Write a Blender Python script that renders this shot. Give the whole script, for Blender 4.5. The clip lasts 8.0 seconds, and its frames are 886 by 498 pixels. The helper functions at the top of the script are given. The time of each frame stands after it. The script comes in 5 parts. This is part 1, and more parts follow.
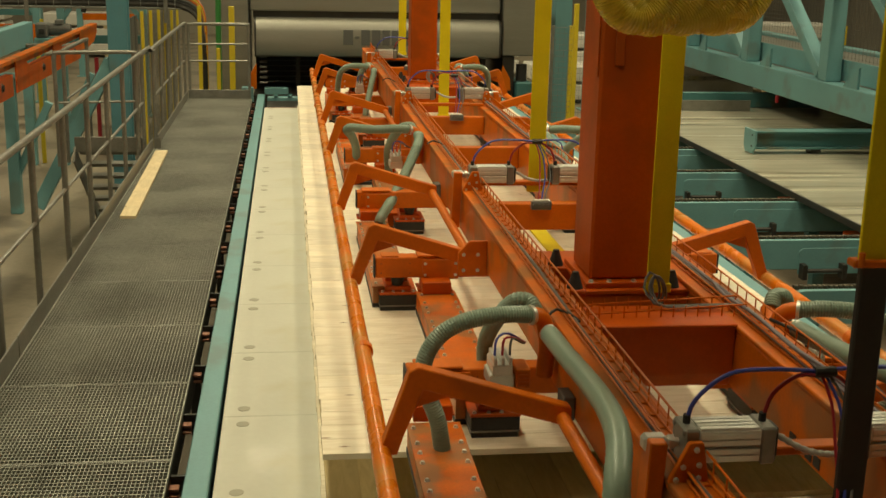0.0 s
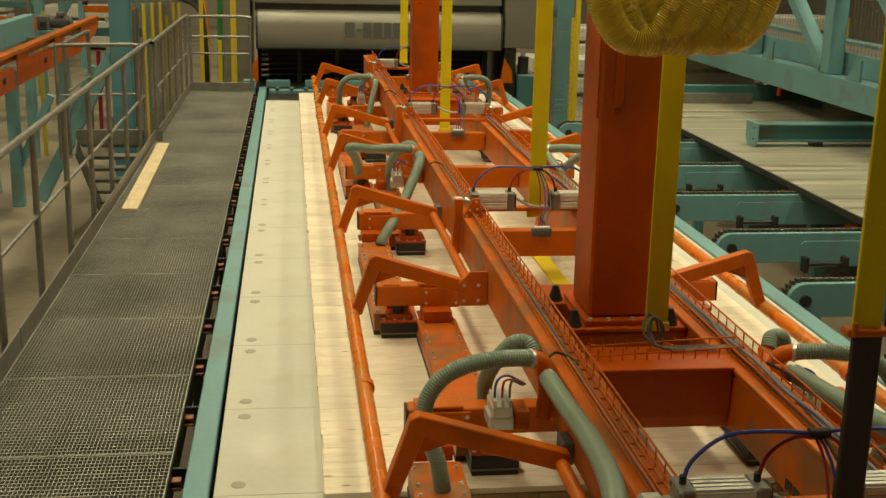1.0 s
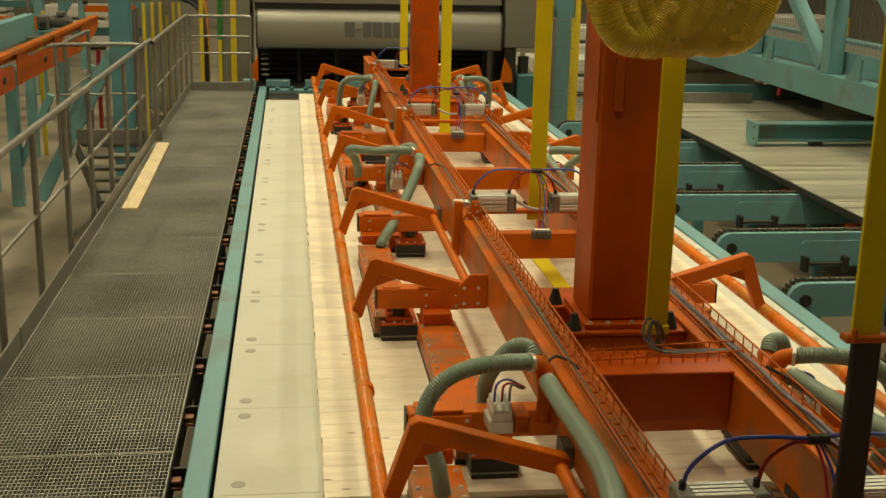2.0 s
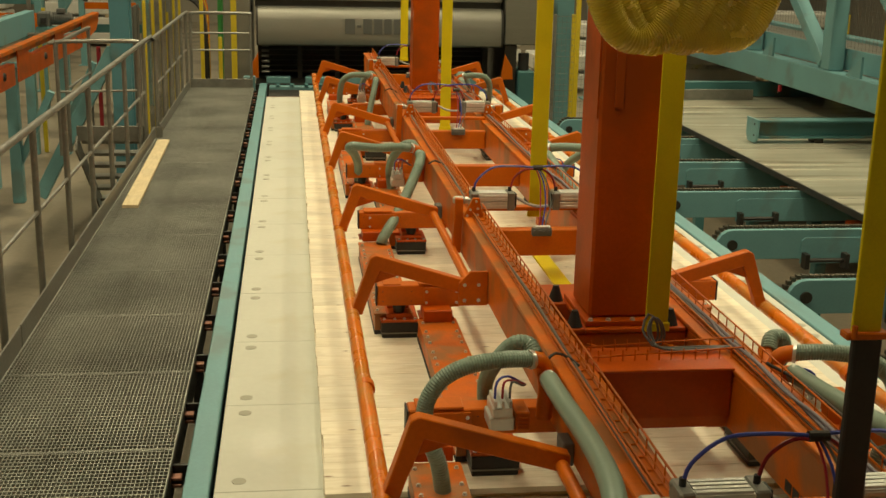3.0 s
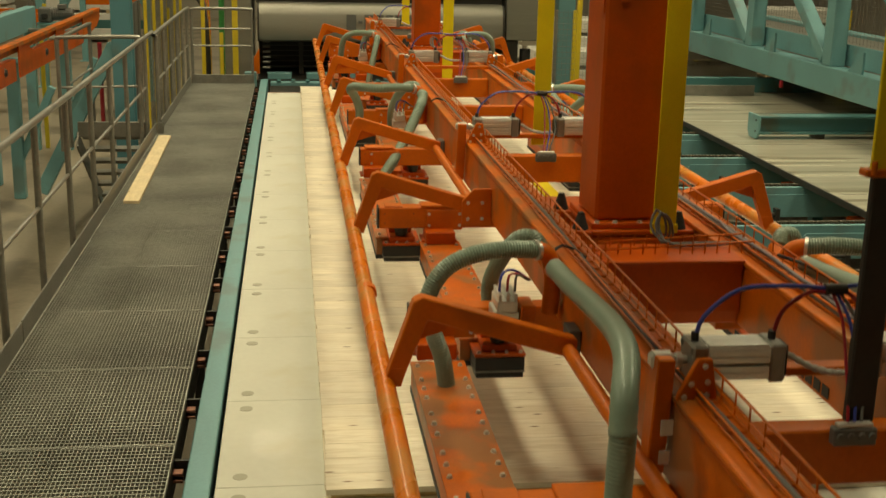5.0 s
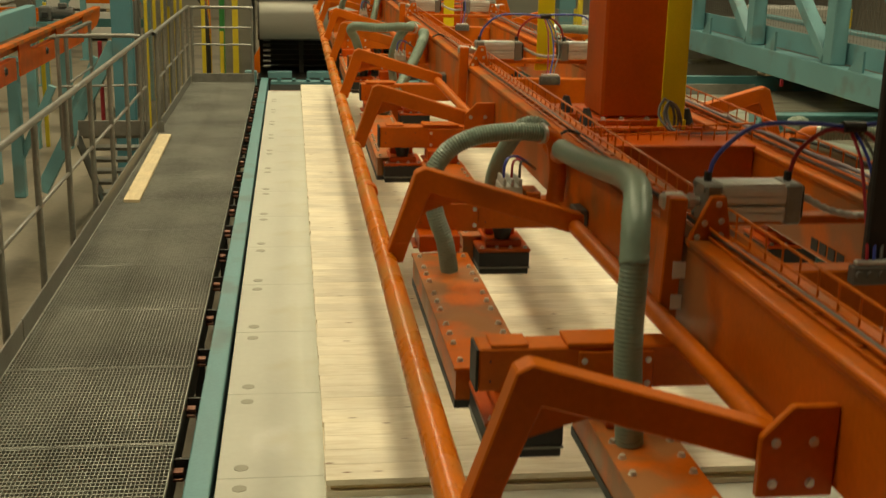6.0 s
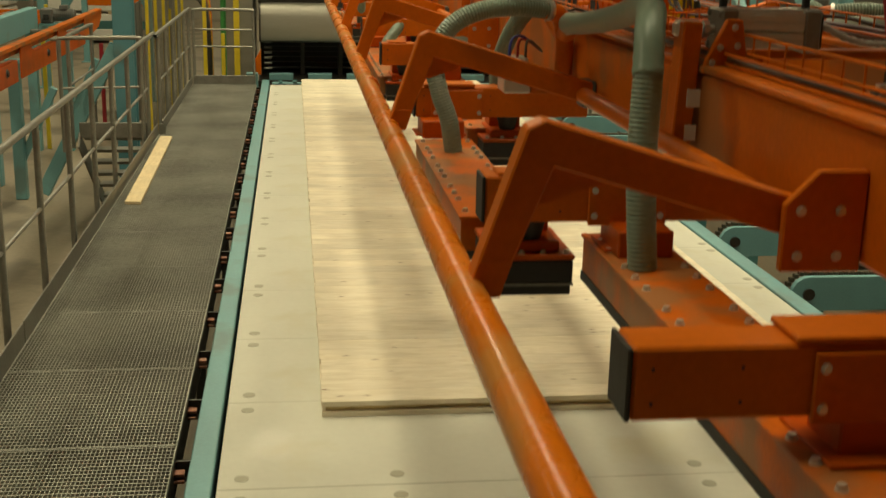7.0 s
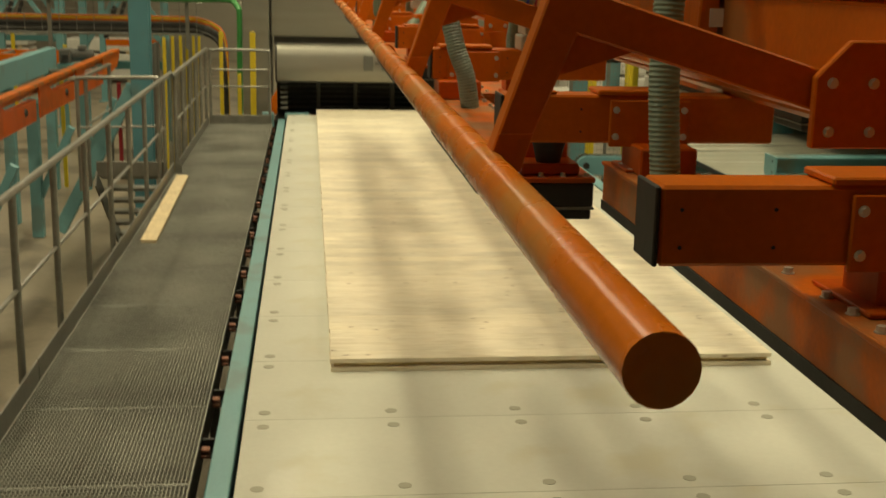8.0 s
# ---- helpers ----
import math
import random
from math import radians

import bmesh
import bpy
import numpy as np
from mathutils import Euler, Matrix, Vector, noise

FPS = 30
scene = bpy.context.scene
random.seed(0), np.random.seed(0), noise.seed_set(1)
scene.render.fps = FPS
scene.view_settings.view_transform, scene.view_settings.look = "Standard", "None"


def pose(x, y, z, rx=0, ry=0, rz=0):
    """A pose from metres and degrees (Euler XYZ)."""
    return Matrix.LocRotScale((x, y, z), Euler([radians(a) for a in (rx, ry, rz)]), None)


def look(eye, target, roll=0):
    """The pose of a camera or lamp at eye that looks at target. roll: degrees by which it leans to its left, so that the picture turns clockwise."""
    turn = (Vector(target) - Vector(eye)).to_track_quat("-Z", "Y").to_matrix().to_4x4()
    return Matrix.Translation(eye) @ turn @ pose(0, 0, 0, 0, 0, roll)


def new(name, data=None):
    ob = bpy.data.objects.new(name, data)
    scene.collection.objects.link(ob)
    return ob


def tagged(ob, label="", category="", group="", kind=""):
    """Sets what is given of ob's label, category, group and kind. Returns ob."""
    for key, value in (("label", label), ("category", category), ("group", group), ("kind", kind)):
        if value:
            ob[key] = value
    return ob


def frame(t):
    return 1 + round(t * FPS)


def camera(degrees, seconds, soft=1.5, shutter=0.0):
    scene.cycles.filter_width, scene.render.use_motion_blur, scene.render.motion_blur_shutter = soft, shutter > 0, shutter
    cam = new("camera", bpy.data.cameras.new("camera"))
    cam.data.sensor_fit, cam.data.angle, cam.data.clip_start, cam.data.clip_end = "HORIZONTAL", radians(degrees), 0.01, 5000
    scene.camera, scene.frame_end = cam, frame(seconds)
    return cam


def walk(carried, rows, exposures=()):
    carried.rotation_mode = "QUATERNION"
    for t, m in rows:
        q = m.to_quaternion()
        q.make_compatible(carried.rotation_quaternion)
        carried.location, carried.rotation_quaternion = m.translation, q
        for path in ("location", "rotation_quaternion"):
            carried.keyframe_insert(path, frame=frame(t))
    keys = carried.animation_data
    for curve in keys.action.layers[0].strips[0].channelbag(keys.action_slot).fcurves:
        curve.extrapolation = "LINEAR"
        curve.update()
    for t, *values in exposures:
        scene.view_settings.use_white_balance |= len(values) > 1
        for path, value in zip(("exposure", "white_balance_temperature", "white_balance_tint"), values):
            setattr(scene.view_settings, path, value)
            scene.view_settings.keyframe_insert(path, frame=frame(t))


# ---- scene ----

# ---- camera on its stand, panning and tilting ----
EYE = (0.0, 0.0, 2.3)
cam = camera(40.78, 8.0, shutter=0.5)
walk(cam, [
    (0.0, look(EYE, (1.2720, 9.6059, -0.1716), 1.27)),
    (0.5, look(EYE, (1.2655, 9.5980, -0.2053), 1.27)),
    (1.0, look(EYE, (1.2574, 9.5924, -0.2306), 1.27)),
    (1.5, look(EYE, (1.2577, 9.5919, -0.2325), 1.27)),
    (3.0, look(EYE, (1.2536, 9.5854, -0.2590), 1.26)),
    (3.5, look(EYE, (1.2487, 9.5805, -0.2798), 1.26)),
    (4.0, look(EYE, (1.2486, 9.5801, -0.2811), 1.26)),
    (4.5, look(EYE, (1.2453, 9.5794, -0.2855), 1.26)),
    (6.0, look(EYE, (1.2412, 9.5753, -0.3024), 1.26)),
    (6.5, look(EYE, (1.2342, 9.5775, -0.2979), 1.26)),
    (7.0, look(EYE, (1.2316, 9.5810, -0.2861), 1.26)),
    (7.5, look(EYE, (1.2090, 9.5965, -0.2387), 1.26)),
    (7.6, look(EYE, (1.2010, 9.6032, -0.2158), 1.26)),
    (7.7, look(EYE, (1.1902, 9.6122, -0.1848), 1.26)),
    (7.8, look(EYE, (1.1694, 9.6295, -0.1255), 1.26)),
    (7.9, look(EYE, (1.1499, 9.6458, -0.0697), 1.26)),
    (8.0, look(EYE, (1.1148, 9.6751, 0.0309), 1.26))])

# ---- light: rows of hall lamps under the roof, and one added fill row ----
FLOOR = -1.1
ROOF = 9.0
world = bpy.data.worlds.new("hall_air")
scene.world = world
world.use_nodes = True
world.node_tree.nodes["Background"].inputs[0].default_value = (0.9, 0.8, 0.55, 1)
world.node_tree.nodes["Background"].inputs[1].default_value = 0.02
LAMP_POWER = 300.0
LAMP_COLOUR = (1.0, 0.885, 0.56)
LAMPS = [(-0.8, 2.4, 0.32)] + [(-0.8, 6.05 + 3.65 * k, 0.38) for k in range(5)] + [(-0.5, 24.4, 1.1), (-0.45, 41.5, 1.2)]
# fill row, no known source: brightens the boards and near frame from the right
LAMPS += [(2.6, 3.9 + 4.6 * k, 0.50 - 0.09 * k) for k in range(4)]
LAMPS += [(-9.0, 2.4 + 7.3 * k, 0.85) for k in range(5)]
LAMPS += [(8.4, 5.7 + 7.3 * k, 0.85) for k in range(5)]
for lx, ly, share in LAMPS:
    data = bpy.data.lights.new("hall_lamp", "AREA")
    data.shape, data.size, data.size_y = "RECTANGLE", 0.9, 1.4
    data.energy, data.color = LAMP_POWER * share, LAMP_COLOUR
    data.spread = radians(150)
    lamp = new("hall_lamp", data)
    lamp.matrix_world = pose(lx, ly, ROOF - 0.35)
scene.view_settings.exposure = -0.18


# ---- materials ----
def shader(name, base, rough=0.5, metal=0.0, vary=0.12, scale=4.0, grain=60.0, bump=0.02, dirt=None, dirt_amount=0.0, spec=0.5,
           stretch=(1, 1, 1), coat=0.0, wear=0.12):
    """A painted or bare surface: two scales of tone, worn gloss, and fine relief; dirt is a second colour in soft blotches."""
    m = bpy.data.materials.new(name)
    m.use_nodes = True
    nt = m.node_tree
    n, l = nt.nodes, nt.links
    p = n["Principled BSDF"]
    p.inputs["Metallic"].default_value = metal
    p.inputs["Specular IOR Level"].default_value = spec
    p.inputs["Coat Weight"].default_value = coat
    co = n.new("ShaderNodeTexCoord")
    mp = n.new("ShaderNodeMapping")
    mp.inputs["Scale"].default_value = stretch
    l.new(co.outputs["Object"], mp.inputs["Vector"])
    big = n.new("ShaderNodeTexNoise")
    big.inputs["Scale"].default_value, big.inputs["Detail"].default_value = scale, 5
    fine = n.new("ShaderNodeTexNoise")
    fine.inputs["Scale"].default_value, fine.inputs["Detail"].default_value = grain, 3
    l.new(mp.outputs[0], big.inputs["Vector"])
    l.new(mp.outputs[0], fine.inputs["Vector"])
    dark = tuple(c * (1 - vary) for c in base)
    lite = tuple(min(1, c * (1 + vary)) for c in base)
    mix = n.new("ShaderNodeMix")
    mix.data_type = "RGBA"
    mix.inputs[6].default_value, mix.inputs[7].default_value = (*dark, 1), (*lite, 1)
    add = n.new("ShaderNodeMath")
    add.operation = "MULTIPLY_ADD"
    add.inputs[1].default_value = 0.35
    l.new(fine.outputs["Fac"], add.inputs[0])
    sc = n.new("ShaderNodeMath")
    sc.operation = "MULTIPLY"
    sc.inputs[1].default_value = 0.65
    l.new(big.outputs["Fac"], sc.inputs[0])
    l.new(sc.outputs[0], add.inputs[2])
    ramp = n.new("ShaderNodeMapRange")
    ramp.inputs[1].default_value, ramp.inputs[2].default_value = 0.3, 0.7
    l.new(add.outputs[0], ramp.inputs[0])
    l.new(ramp.outputs[0], mix.inputs[0])
    colour = mix.outputs[2]
    if dirt:
        blot = n.new("ShaderNodeTexNoise")
        blot.inputs["Scale"].default_value, blot.inputs["Detail"].default_value = scale * 0.6 + 0.7, 7
        l.new(mp.outputs[0], blot.inputs["Vector"])
        br = n.new("ShaderNodeMapRange")
        br.inputs[1].default_value, br.inputs[2].default_value = 0.64 - 0.30 * dirt_amount, 0.74 - 0.26 * dirt_amount
        l.new(blot.outputs["Fac"], br.inputs[0])
        m2 = n.new("ShaderNodeMix")
        m2.data_type = "RGBA"
        m2.inputs[7].default_value = (*dirt, 1)
        l.new(br.outputs[0], m2.inputs[0])
        l.new(colour, m2.inputs[6])
        colour = m2.outputs[2]
    l.new(colour, p.inputs["Base Color"])
    rr = n.new("ShaderNodeMapRange")
    rr.inputs[3].default_value, rr.inputs[4].default_value = max(0.03, rough - wear), min(1, rough + wear)
    l.new(big.outputs["Fac"], rr.inputs[0])
    l.new(rr.outputs[0], p.inputs["Roughness"])
    if bump:
        b = n.new("ShaderNodeBump")
        b.inputs["Strength"].default_value, b.inputs["Distance"].default_value = min(1, bump * 10), 0.002
        l.new(fine.outputs["Fac"], b.inputs["Height"])
        l.new(b.outputs[0], p.inputs["Normal"])
    return m


def wood_shader(name, base, board=0.14, along="x", knots=True):
    """Spruce boards: long grain, board-to-board tone, knots."""
    m = bpy.data.materials.new(name)
    m.use_nodes = True
    nt = m.node_tree
    n, l = nt.nodes, nt.links
    p = n["Principled BSDF"]
    p.inputs["Roughness"].default_value = 0.62
    co = n.new("ShaderNodeTexCoord")
    mp = n.new("ShaderNodeMapping")
    mp.inputs["Scale"].default_value = (1.5, 9.0, 9.0) if along == "x" else (9.0, 1.5, 9.0)
    l.new(co.outputs["Object"], mp.inputs["Vector"])
    info = n.new("ShaderNodeObjectInfo")
    shift = n.new("ShaderNodeVectorMath")
    shift.operation = "MULTIPLY_ADD"
    shift.inputs[1].default_value = (31.0, 31.0, 31.0)
    l.new(info.outputs["Random"], shift.inputs[0])
    l.new(mp.outputs[0], shift.inputs[2])
    g = n.new("ShaderNodeTexNoise")
    g.inputs["Scale"].default_value, g.inputs["Detail"].default_value, g.inputs["Distortion"].default_value = 3.4, 7, 0.9
    l.new(shift.outputs[0], g.inputs["Vector"])
    mix = n.new("ShaderNodeMix")
    mix.data_type = "RGBA"
    mix.inputs[6].default_value = (base[0] * 0.93, base[1] * 0.90, base[2] * 0.84, 1)
    mix.inputs[7].default_value = (min(1, base[0] * 1.1), min(1, base[1] * 1.1), min(1, base[2] * 1.12), 1)
    mr = n.new("ShaderNodeMapRange")
    mr.inputs[1].default_value, mr.inputs[2].default_value = 0.3, 0.62
    l.new(g.outputs["Fac"], mr.inputs[0])
    l.new(mr.outputs[0], mix.inputs[0])
    colour = mix.outputs[2]
    tone = n.new("ShaderNodeHueSaturation")
    tv = n.new("ShaderNodeMapRange")
    tv.inputs[3].default_value, tv.inputs[4].default_value = 0.89, 1.05
    l.new(info.outputs["Random"], tv.inputs[0])
    l.new(tv.outputs[0], tone.inputs["Value"])
    l.new(colour, tone.inputs["Color"])
    colour = tone.outputs[0]
    if knots:
        kv = n.new("ShaderNodeMapping")
        kv.inputs["Scale"].default_value = (1.6, 5.0, 5.0) if along == "x" else (5.0, 1.6, 5.0)
        l.new(co.outputs["Object"], kv.inputs["Vector"])
        ks = n.new("ShaderNodeVectorMath")
        ks.operation = "MULTIPLY_ADD"
        ks.inputs[1].default_value = (17.0, 17.0, 17.0)
        l.new(info.outputs["Random"], ks.inputs[0])
        l.new(kv.outputs[0], ks.inputs[2])
        v = n.new("ShaderNodeTexVoronoi")
        v.inputs["Scale"].default_value = 2.3
        l.new(ks.outputs[0], v.inputs["Vector"])
        kr = n.new("ShaderNodeMapRange")
        kr.inputs[1].default_value, kr.inputs[2].default_value = 0.11, 0.03
        l.new(v.outputs["Distance"], kr.inputs[0])
        km = n.new("ShaderNodeMix")
        km.data_type = "RGBA"
        km.inputs[7].default_value = (0.26, 0.15, 0.07, 1)
        l.new(kr.outputs[0], km.inputs[0])
        l.new(colour, km.inputs[6])
        colour = km.outputs[2]
    blot = n.new("ShaderNodeTexNoise")
    blot.inputs["Scale"].default_value, blot.inputs["Detail"].default_value = 2.6, 4
    l.new(co.outputs["Object"], blot.inputs["Vector"])
    bv = n.new("ShaderNodeMapRange")
    bv.inputs[1].default_value, bv.inputs[2].default_value, bv.inputs[3].default_value, bv.inputs[4].default_value = 0.38, 0.70, 1.04, 0.87
    l.new(blot.outputs["Fac"], bv.inputs[0])
    stain = n.new("ShaderNodeHueSaturation")
    l.new(bv.outputs[0], stain.inputs["Value"])
    l.new(colour, stain.inputs["Color"])
    colour = stain.outputs[0]
    l.new(colour, p.inputs["Base Color"])
    b = n.new("ShaderNodeBump")
    b.inputs["Strength"].default_value, b.inputs["Distance"].default_value = 0.25, 0.002
    l.new(g.outputs["Fac"], b.inputs["Height"])
    l.new(b.outputs[0], p.inputs["Normal"])
    return m


ORANGE = shader("orange_paint", (0.56, 0.125, 0.003), 0.38, vary=0.16, scale=3, dirt=(0.42, 0.10, 0.008), dirt_amount=0.3, spec=0.22)
ORANGE_DUSTY = shader("dusty_orange_paint", (0.56, 0.125, 0.003), 0.40, vary=0.16, scale=4, dirt=(0.33, 0.125, 0.035), dirt_amount=0.55, spec=0.22, wear=0.16)
ORANGE_LID = shader("sawdust_covered_orange_paint", (0.60, 0.130, 0.003), 0.40, vary=0.2, scale=7, grain=90, dirt=(0.36, 0.15, 0.05), dirt_amount=0.66, spec=0.25, wear=0.16)
ORANGE_TUBE = shader("scuffed_orange_tube_paint", (0.66, 0.165, 0.004), 0.28, vary=0.12, scale=6, dirt=(0.56, 0.22, 0.04), dirt_amount=0.5, wear=0.2, spec=0.4, stretch=(1, 0.7, 1))
RED_ORANGE = shader("red_orange_paint", (0.50, 0.080, 0.002), 0.36, vary=0.16, scale=2, dirt=(0.36, 0.070, 0.006), dirt_amount=0.4, spec=0.22)
TEAL = shader("turquoise_paint", (0.15, 0.325, 0.35), 0.45, vary=0.12, scale=2.5, dirt=(0.15, 0.25, 0.25), dirt_amount=0.25)
COLUMN_TEAL = shader("blue_turquoise_paint", (0.095, 0.245, 0.29), 0.42, vary=0.14, scale=2.0, dirt=(0.12, 0.20, 0.20), dirt_amount=0.3)
TEAL_DARK = shader("deep_turquoise_paint", (0.065, 0.19, 0.20), 0.45, vary=0.15, scale=2.5, dirt=(0.10, 0.13, 0.10), dirt_amount=0.35)
YELLOW = shader("yellow_strap", (0.72, 0.58, 0.008), 0.7, spec=0.2, vary=0.1, scale=6, grain=140, bump=0.05)
YELLOW_PAINT = shader("yellow_paint", (0.62, 0.47, 0.02), 0.45, vary=0.1, scale=5)
STEEL = shader("galvanised_steel", (0.255, 0.25, 0.222), 0.46, metal=0.6, vary=0.2, scale=7, grain=40)
BRIGHT = shader("machined_aluminium", (0.66, 0.66, 0.61), 0.36, metal=0.65, vary=0.08, scale=9)
STAINLESS = shader("brushed_stainless", (0.29, 0.28, 0.24), 0.42, metal=0.6, vary=0.12, scale=1.2, grain=30, stretch=(0.3, 1, 6))
DARK = shader("black_rubber", (0.022, 0.021, 0.019), 0.6, vary=0.3, scale=8)
BLACK_STEEL = shader("oiled_dark_steel", (0.045, 0.042, 0.036), 0.45, metal=0.4, vary=0.35, scale=5)
WHITE = shader("white_plastic_sheet", (0.64, 0.64, 0.56), 0.02, wear=0.008, spec=0.001, vary=0.05, scale=1.4, grain=25, bump=0.004, dirt=(0.60, 0.58, 0.46), dirt_amount=0.25)
DOT = shader("grey_plug", (0.36, 0.35, 0.27), 0.5, vary=0.1)
HOSE = shader("grey_green_hose", (0.20, 0.27, 0.21), 0.36, vary=0.1, scale=8)
CONCRETE = shader("concrete_floor", (0.23, 0.195, 0.14), 0.5, vary=0.2, scale=0.7, grain=18, dirt=(0.13, 0.11, 0.08), dirt_amount=0.4)
WALLP = shader("wall_sheet", (0.36, 0.33, 0.27), 0.6, vary=0.08, scale=0.6)
GRATE = shader("galvanised_grating", (0.34, 0.345, 0.30), 0.5, metal=0.3, vary=0.35, scale=1.6, grain=30)
CHAIN = shader("chain_steel", (0.10, 0.085, 0.06), 0.5, metal=0.6, vary=0.4, scale=20)
BLUE = shader("blue_air_line", (0.05, 0.07, 0.36), 0.35, vary=0.08)
LILAC_DULL = shader("lilac_grey_cable", (0.17, 0.155, 0.18), 0.5, vary=0.15)
# the stretched tone paints reflection streaks into the colour, along with wear
WORN_SHEEN = shader("worn_sheen_pale_steel", (0.50, 0.47, 0.37), 0.24, metal=0.2, vary=0.25, scale=1.5, grain=22, stretch=(0.22, 3, 1), dirt=(0.27, 0.24, 0.17), dirt_amount=0.3)
MILKY = shader("milky_hose", (0.42, 0.41, 0.36), 0.35, vary=0.1)
STICKER = shader("white_label", (0.7, 0.68, 0.6), 0.5, vary=0.05)
FILM = shader("pale_wrap_film", (0.74, 0.72, 0.66), 0.3, vary=0.12, scale=3)
RED = shader("red_air_line", (0.32, 0.02, 0.03), 0.35, vary=0.08)
GREYCABLE = shader("grey_cable", (0.12, 0.12, 0.11), 0.5, vary=0.1)
GREEN = shader("green_paint", (0.05, 0.26, 0.06), 0.45, vary=0.1)
COPPER = shader("copper_terminal", (0.30, 0.13, 0.08), 0.4, metal=0.5, vary=0.2)
SPRUCE = wood_shader("spruce_board", (0.80, 0.73, 0.57))
SPRUCE_END = wood_shader("spruce_edge", (0.66, 0.52, 0.26), along="y", knots=False)
SPRUCE_Y = wood_shader("spruce_plank", (0.66, 0.54, 0.33), along="y")


def clear_plastic(name, base):
    m = shader(name, base, 0.25, vary=0.12, scale=9)
    m.node_tree.nodes["Principled BSDF"].inputs["Transmission Weight"].default_value = 0.35
    return m


COIL = clear_plastic("yellow_ribbed_plastic", (0.86, 0.70, 0.06))


# ---- mesh helpers ----
def box(bm, x0, x1, y0, y1, z0, z1, bevel=0.0):
    r = bmesh.ops.create_cube(bm, size=1.0, matrix=Matrix.LocRotScale(
        ((x0 + x1) / 2, (y0 + y1) / 2, (z0 + z1) / 2), None, (abs(x1 - x0), abs(y1 - y0), abs(z1 - z0))))
    if bevel:
        es = {e for v in r["verts"] for e in v.link_edges}
        bmesh.ops.bevel(bm, geom=list(es), offset=bevel, segments=1, affect="EDGES")
    return bm


def rod(bm, a, b, r, seg=14, r2=None):
    a, b = Vector(a), Vector(b)
    d = b - a
    m = Matrix.Translation((a + b) / 2) @ d.to_track_quat("Z", "Y").to_matrix().to_4x4()
    bmesh.ops.create_cone(bm, cap_ends=True, segments=seg, radius1=r, radius2=r if r2 is None else r2, depth=d.length, matrix=m)
    return bm


def bar(bm, a, b, w, h, up=(0, 0, 1), bevel=0.0):
    """A rectangular bar from a to b, w across and h along 'up'."""
    a, b, u = Vector(a), Vector(b), Vector(up)
    y = (b - a)
    ln = y.length
    y.normalize()
    x = y.cross(u).normalized()
    z = x.cross(y)
    m = Matrix((x, y, z)).transposed().to_4x4()
    m.translation = (a + b) / 2
    r = bmesh.ops.create_cube(bm, size=1.0, matrix=m @ Matrix.Diagonal((w, ln, h, 1)))
    if bevel:
        es = {e for v in r["verts"] for e in v.link_edges}
        bmesh.ops.bevel(bm, geom=list(es), offset=bevel, segments=1, affect="EDGES")
    return bm


def prism(bm, outline, axis, lo, hi, bevel=0.0):
    """An outline of pairs pushed out along an axis from lo to hi."""
    def place(u, v, w):
        return {"x": (w, u, v), "y": (u, w, v), "z": (u, v, w)}[axis]
    low = [bm.verts.new(place(u, v, lo)) for u, v in outline]
    high = [bm.verts.new(place(u, v, hi)) for u, v in outline]
    k = len(outline)
    fs = [bm.faces.new(low), bm.faces.new(high[::-1])]
    for i in range(k):
        fs.append(bm.faces.new((low[i], high[i], high[(i + 1) % k], low[(i + 1) % k])))
    bmesh.ops.recalc_face_normals(bm, faces=fs)
    if bevel:
        es = {e for f in fs for e in f.edges}
        bmesh.ops.bevel(bm, geom=list(es), offset=bevel, segments=1, affect="EDGES")
    return bm


def spline(points, step):
    """Evenly stepped points along a smooth curve through the given ones."""
    P = [Vector(p) for p in points]
    P = [P[0] * 2 - P[1]] + P + [P[-1] * 2 - P[-2]]
    out = []
    for i in range(1, len(P) - 2):
        a, b, c, d = P[i - 1:i + 3]
        k = max(2, int((c - b).length / step))
        for j in range(k):
            t = j / k
            out.append(0.5 * (2 * b + (c - a) * t + (2 * a - 5 * b + 4 * c - d) * t * t + (3 * b - a - 3 * c + d) * t ** 3))
    out.append(P[-2])
    return out


def pipe(bm, points, r, seg=10, step=0.02, rib=0.0):
    """A hose along a smooth curve; rib alternates its radius ring by ring."""
    pts = spline(points, step)
    rings = []
    side = None
    for i, p in enumerate(pts):
        d = (pts[min(i + 1, len(pts) - 1)] - pts[max(i - 1, 0)]).normalized()
        if side is None:
            side = d.orthogonal().normalized()
        side = (side - d * side.dot(d)).normalized()
        up = d.cross(side)
        rr = r + (rib if i % 2 else -rib)
        rings.append([bm.verts.new(p + (side * math.cos(a) + up * math.sin(a)) * rr)
                      for a in (2 * math.pi * s / seg for s in range(seg))])
    for a, b in zip(rings, rings[1:]):
        for s in range(seg):
            bm.faces.new((a[s], a[(s + 1) % seg], b[(s + 1) % seg], b[s]))
    bm.faces.new(rings[0][::-1])
    bm.faces.new(rings[-1])
    return bm


ORIGIN = {}


def put(bm, name, material, parent=None, smooth=False, origin=None):
    me = bpy.data.meshes.new(name)
    if origin is None:
        origin = ORIGIN.get(parent, Vector((0, 0, 0))) if parent else Vector((0, 0, 0))
    bmesh.ops.translate(bm, verts=bm.verts, vec=-Vector(origin))
    bm.to_mesh(me)
    bm.free()
    me.materials.append(material)
    if smooth:
        me.shade_smooth()
        me.set_sharp_from_angle(angle=radians(40))
    ob = new(name, me)
    if parent:
        ob.parent = parent
        ORIGIN[ob] = Vector(origin)
    else:
        ob.location = origin
    return ob


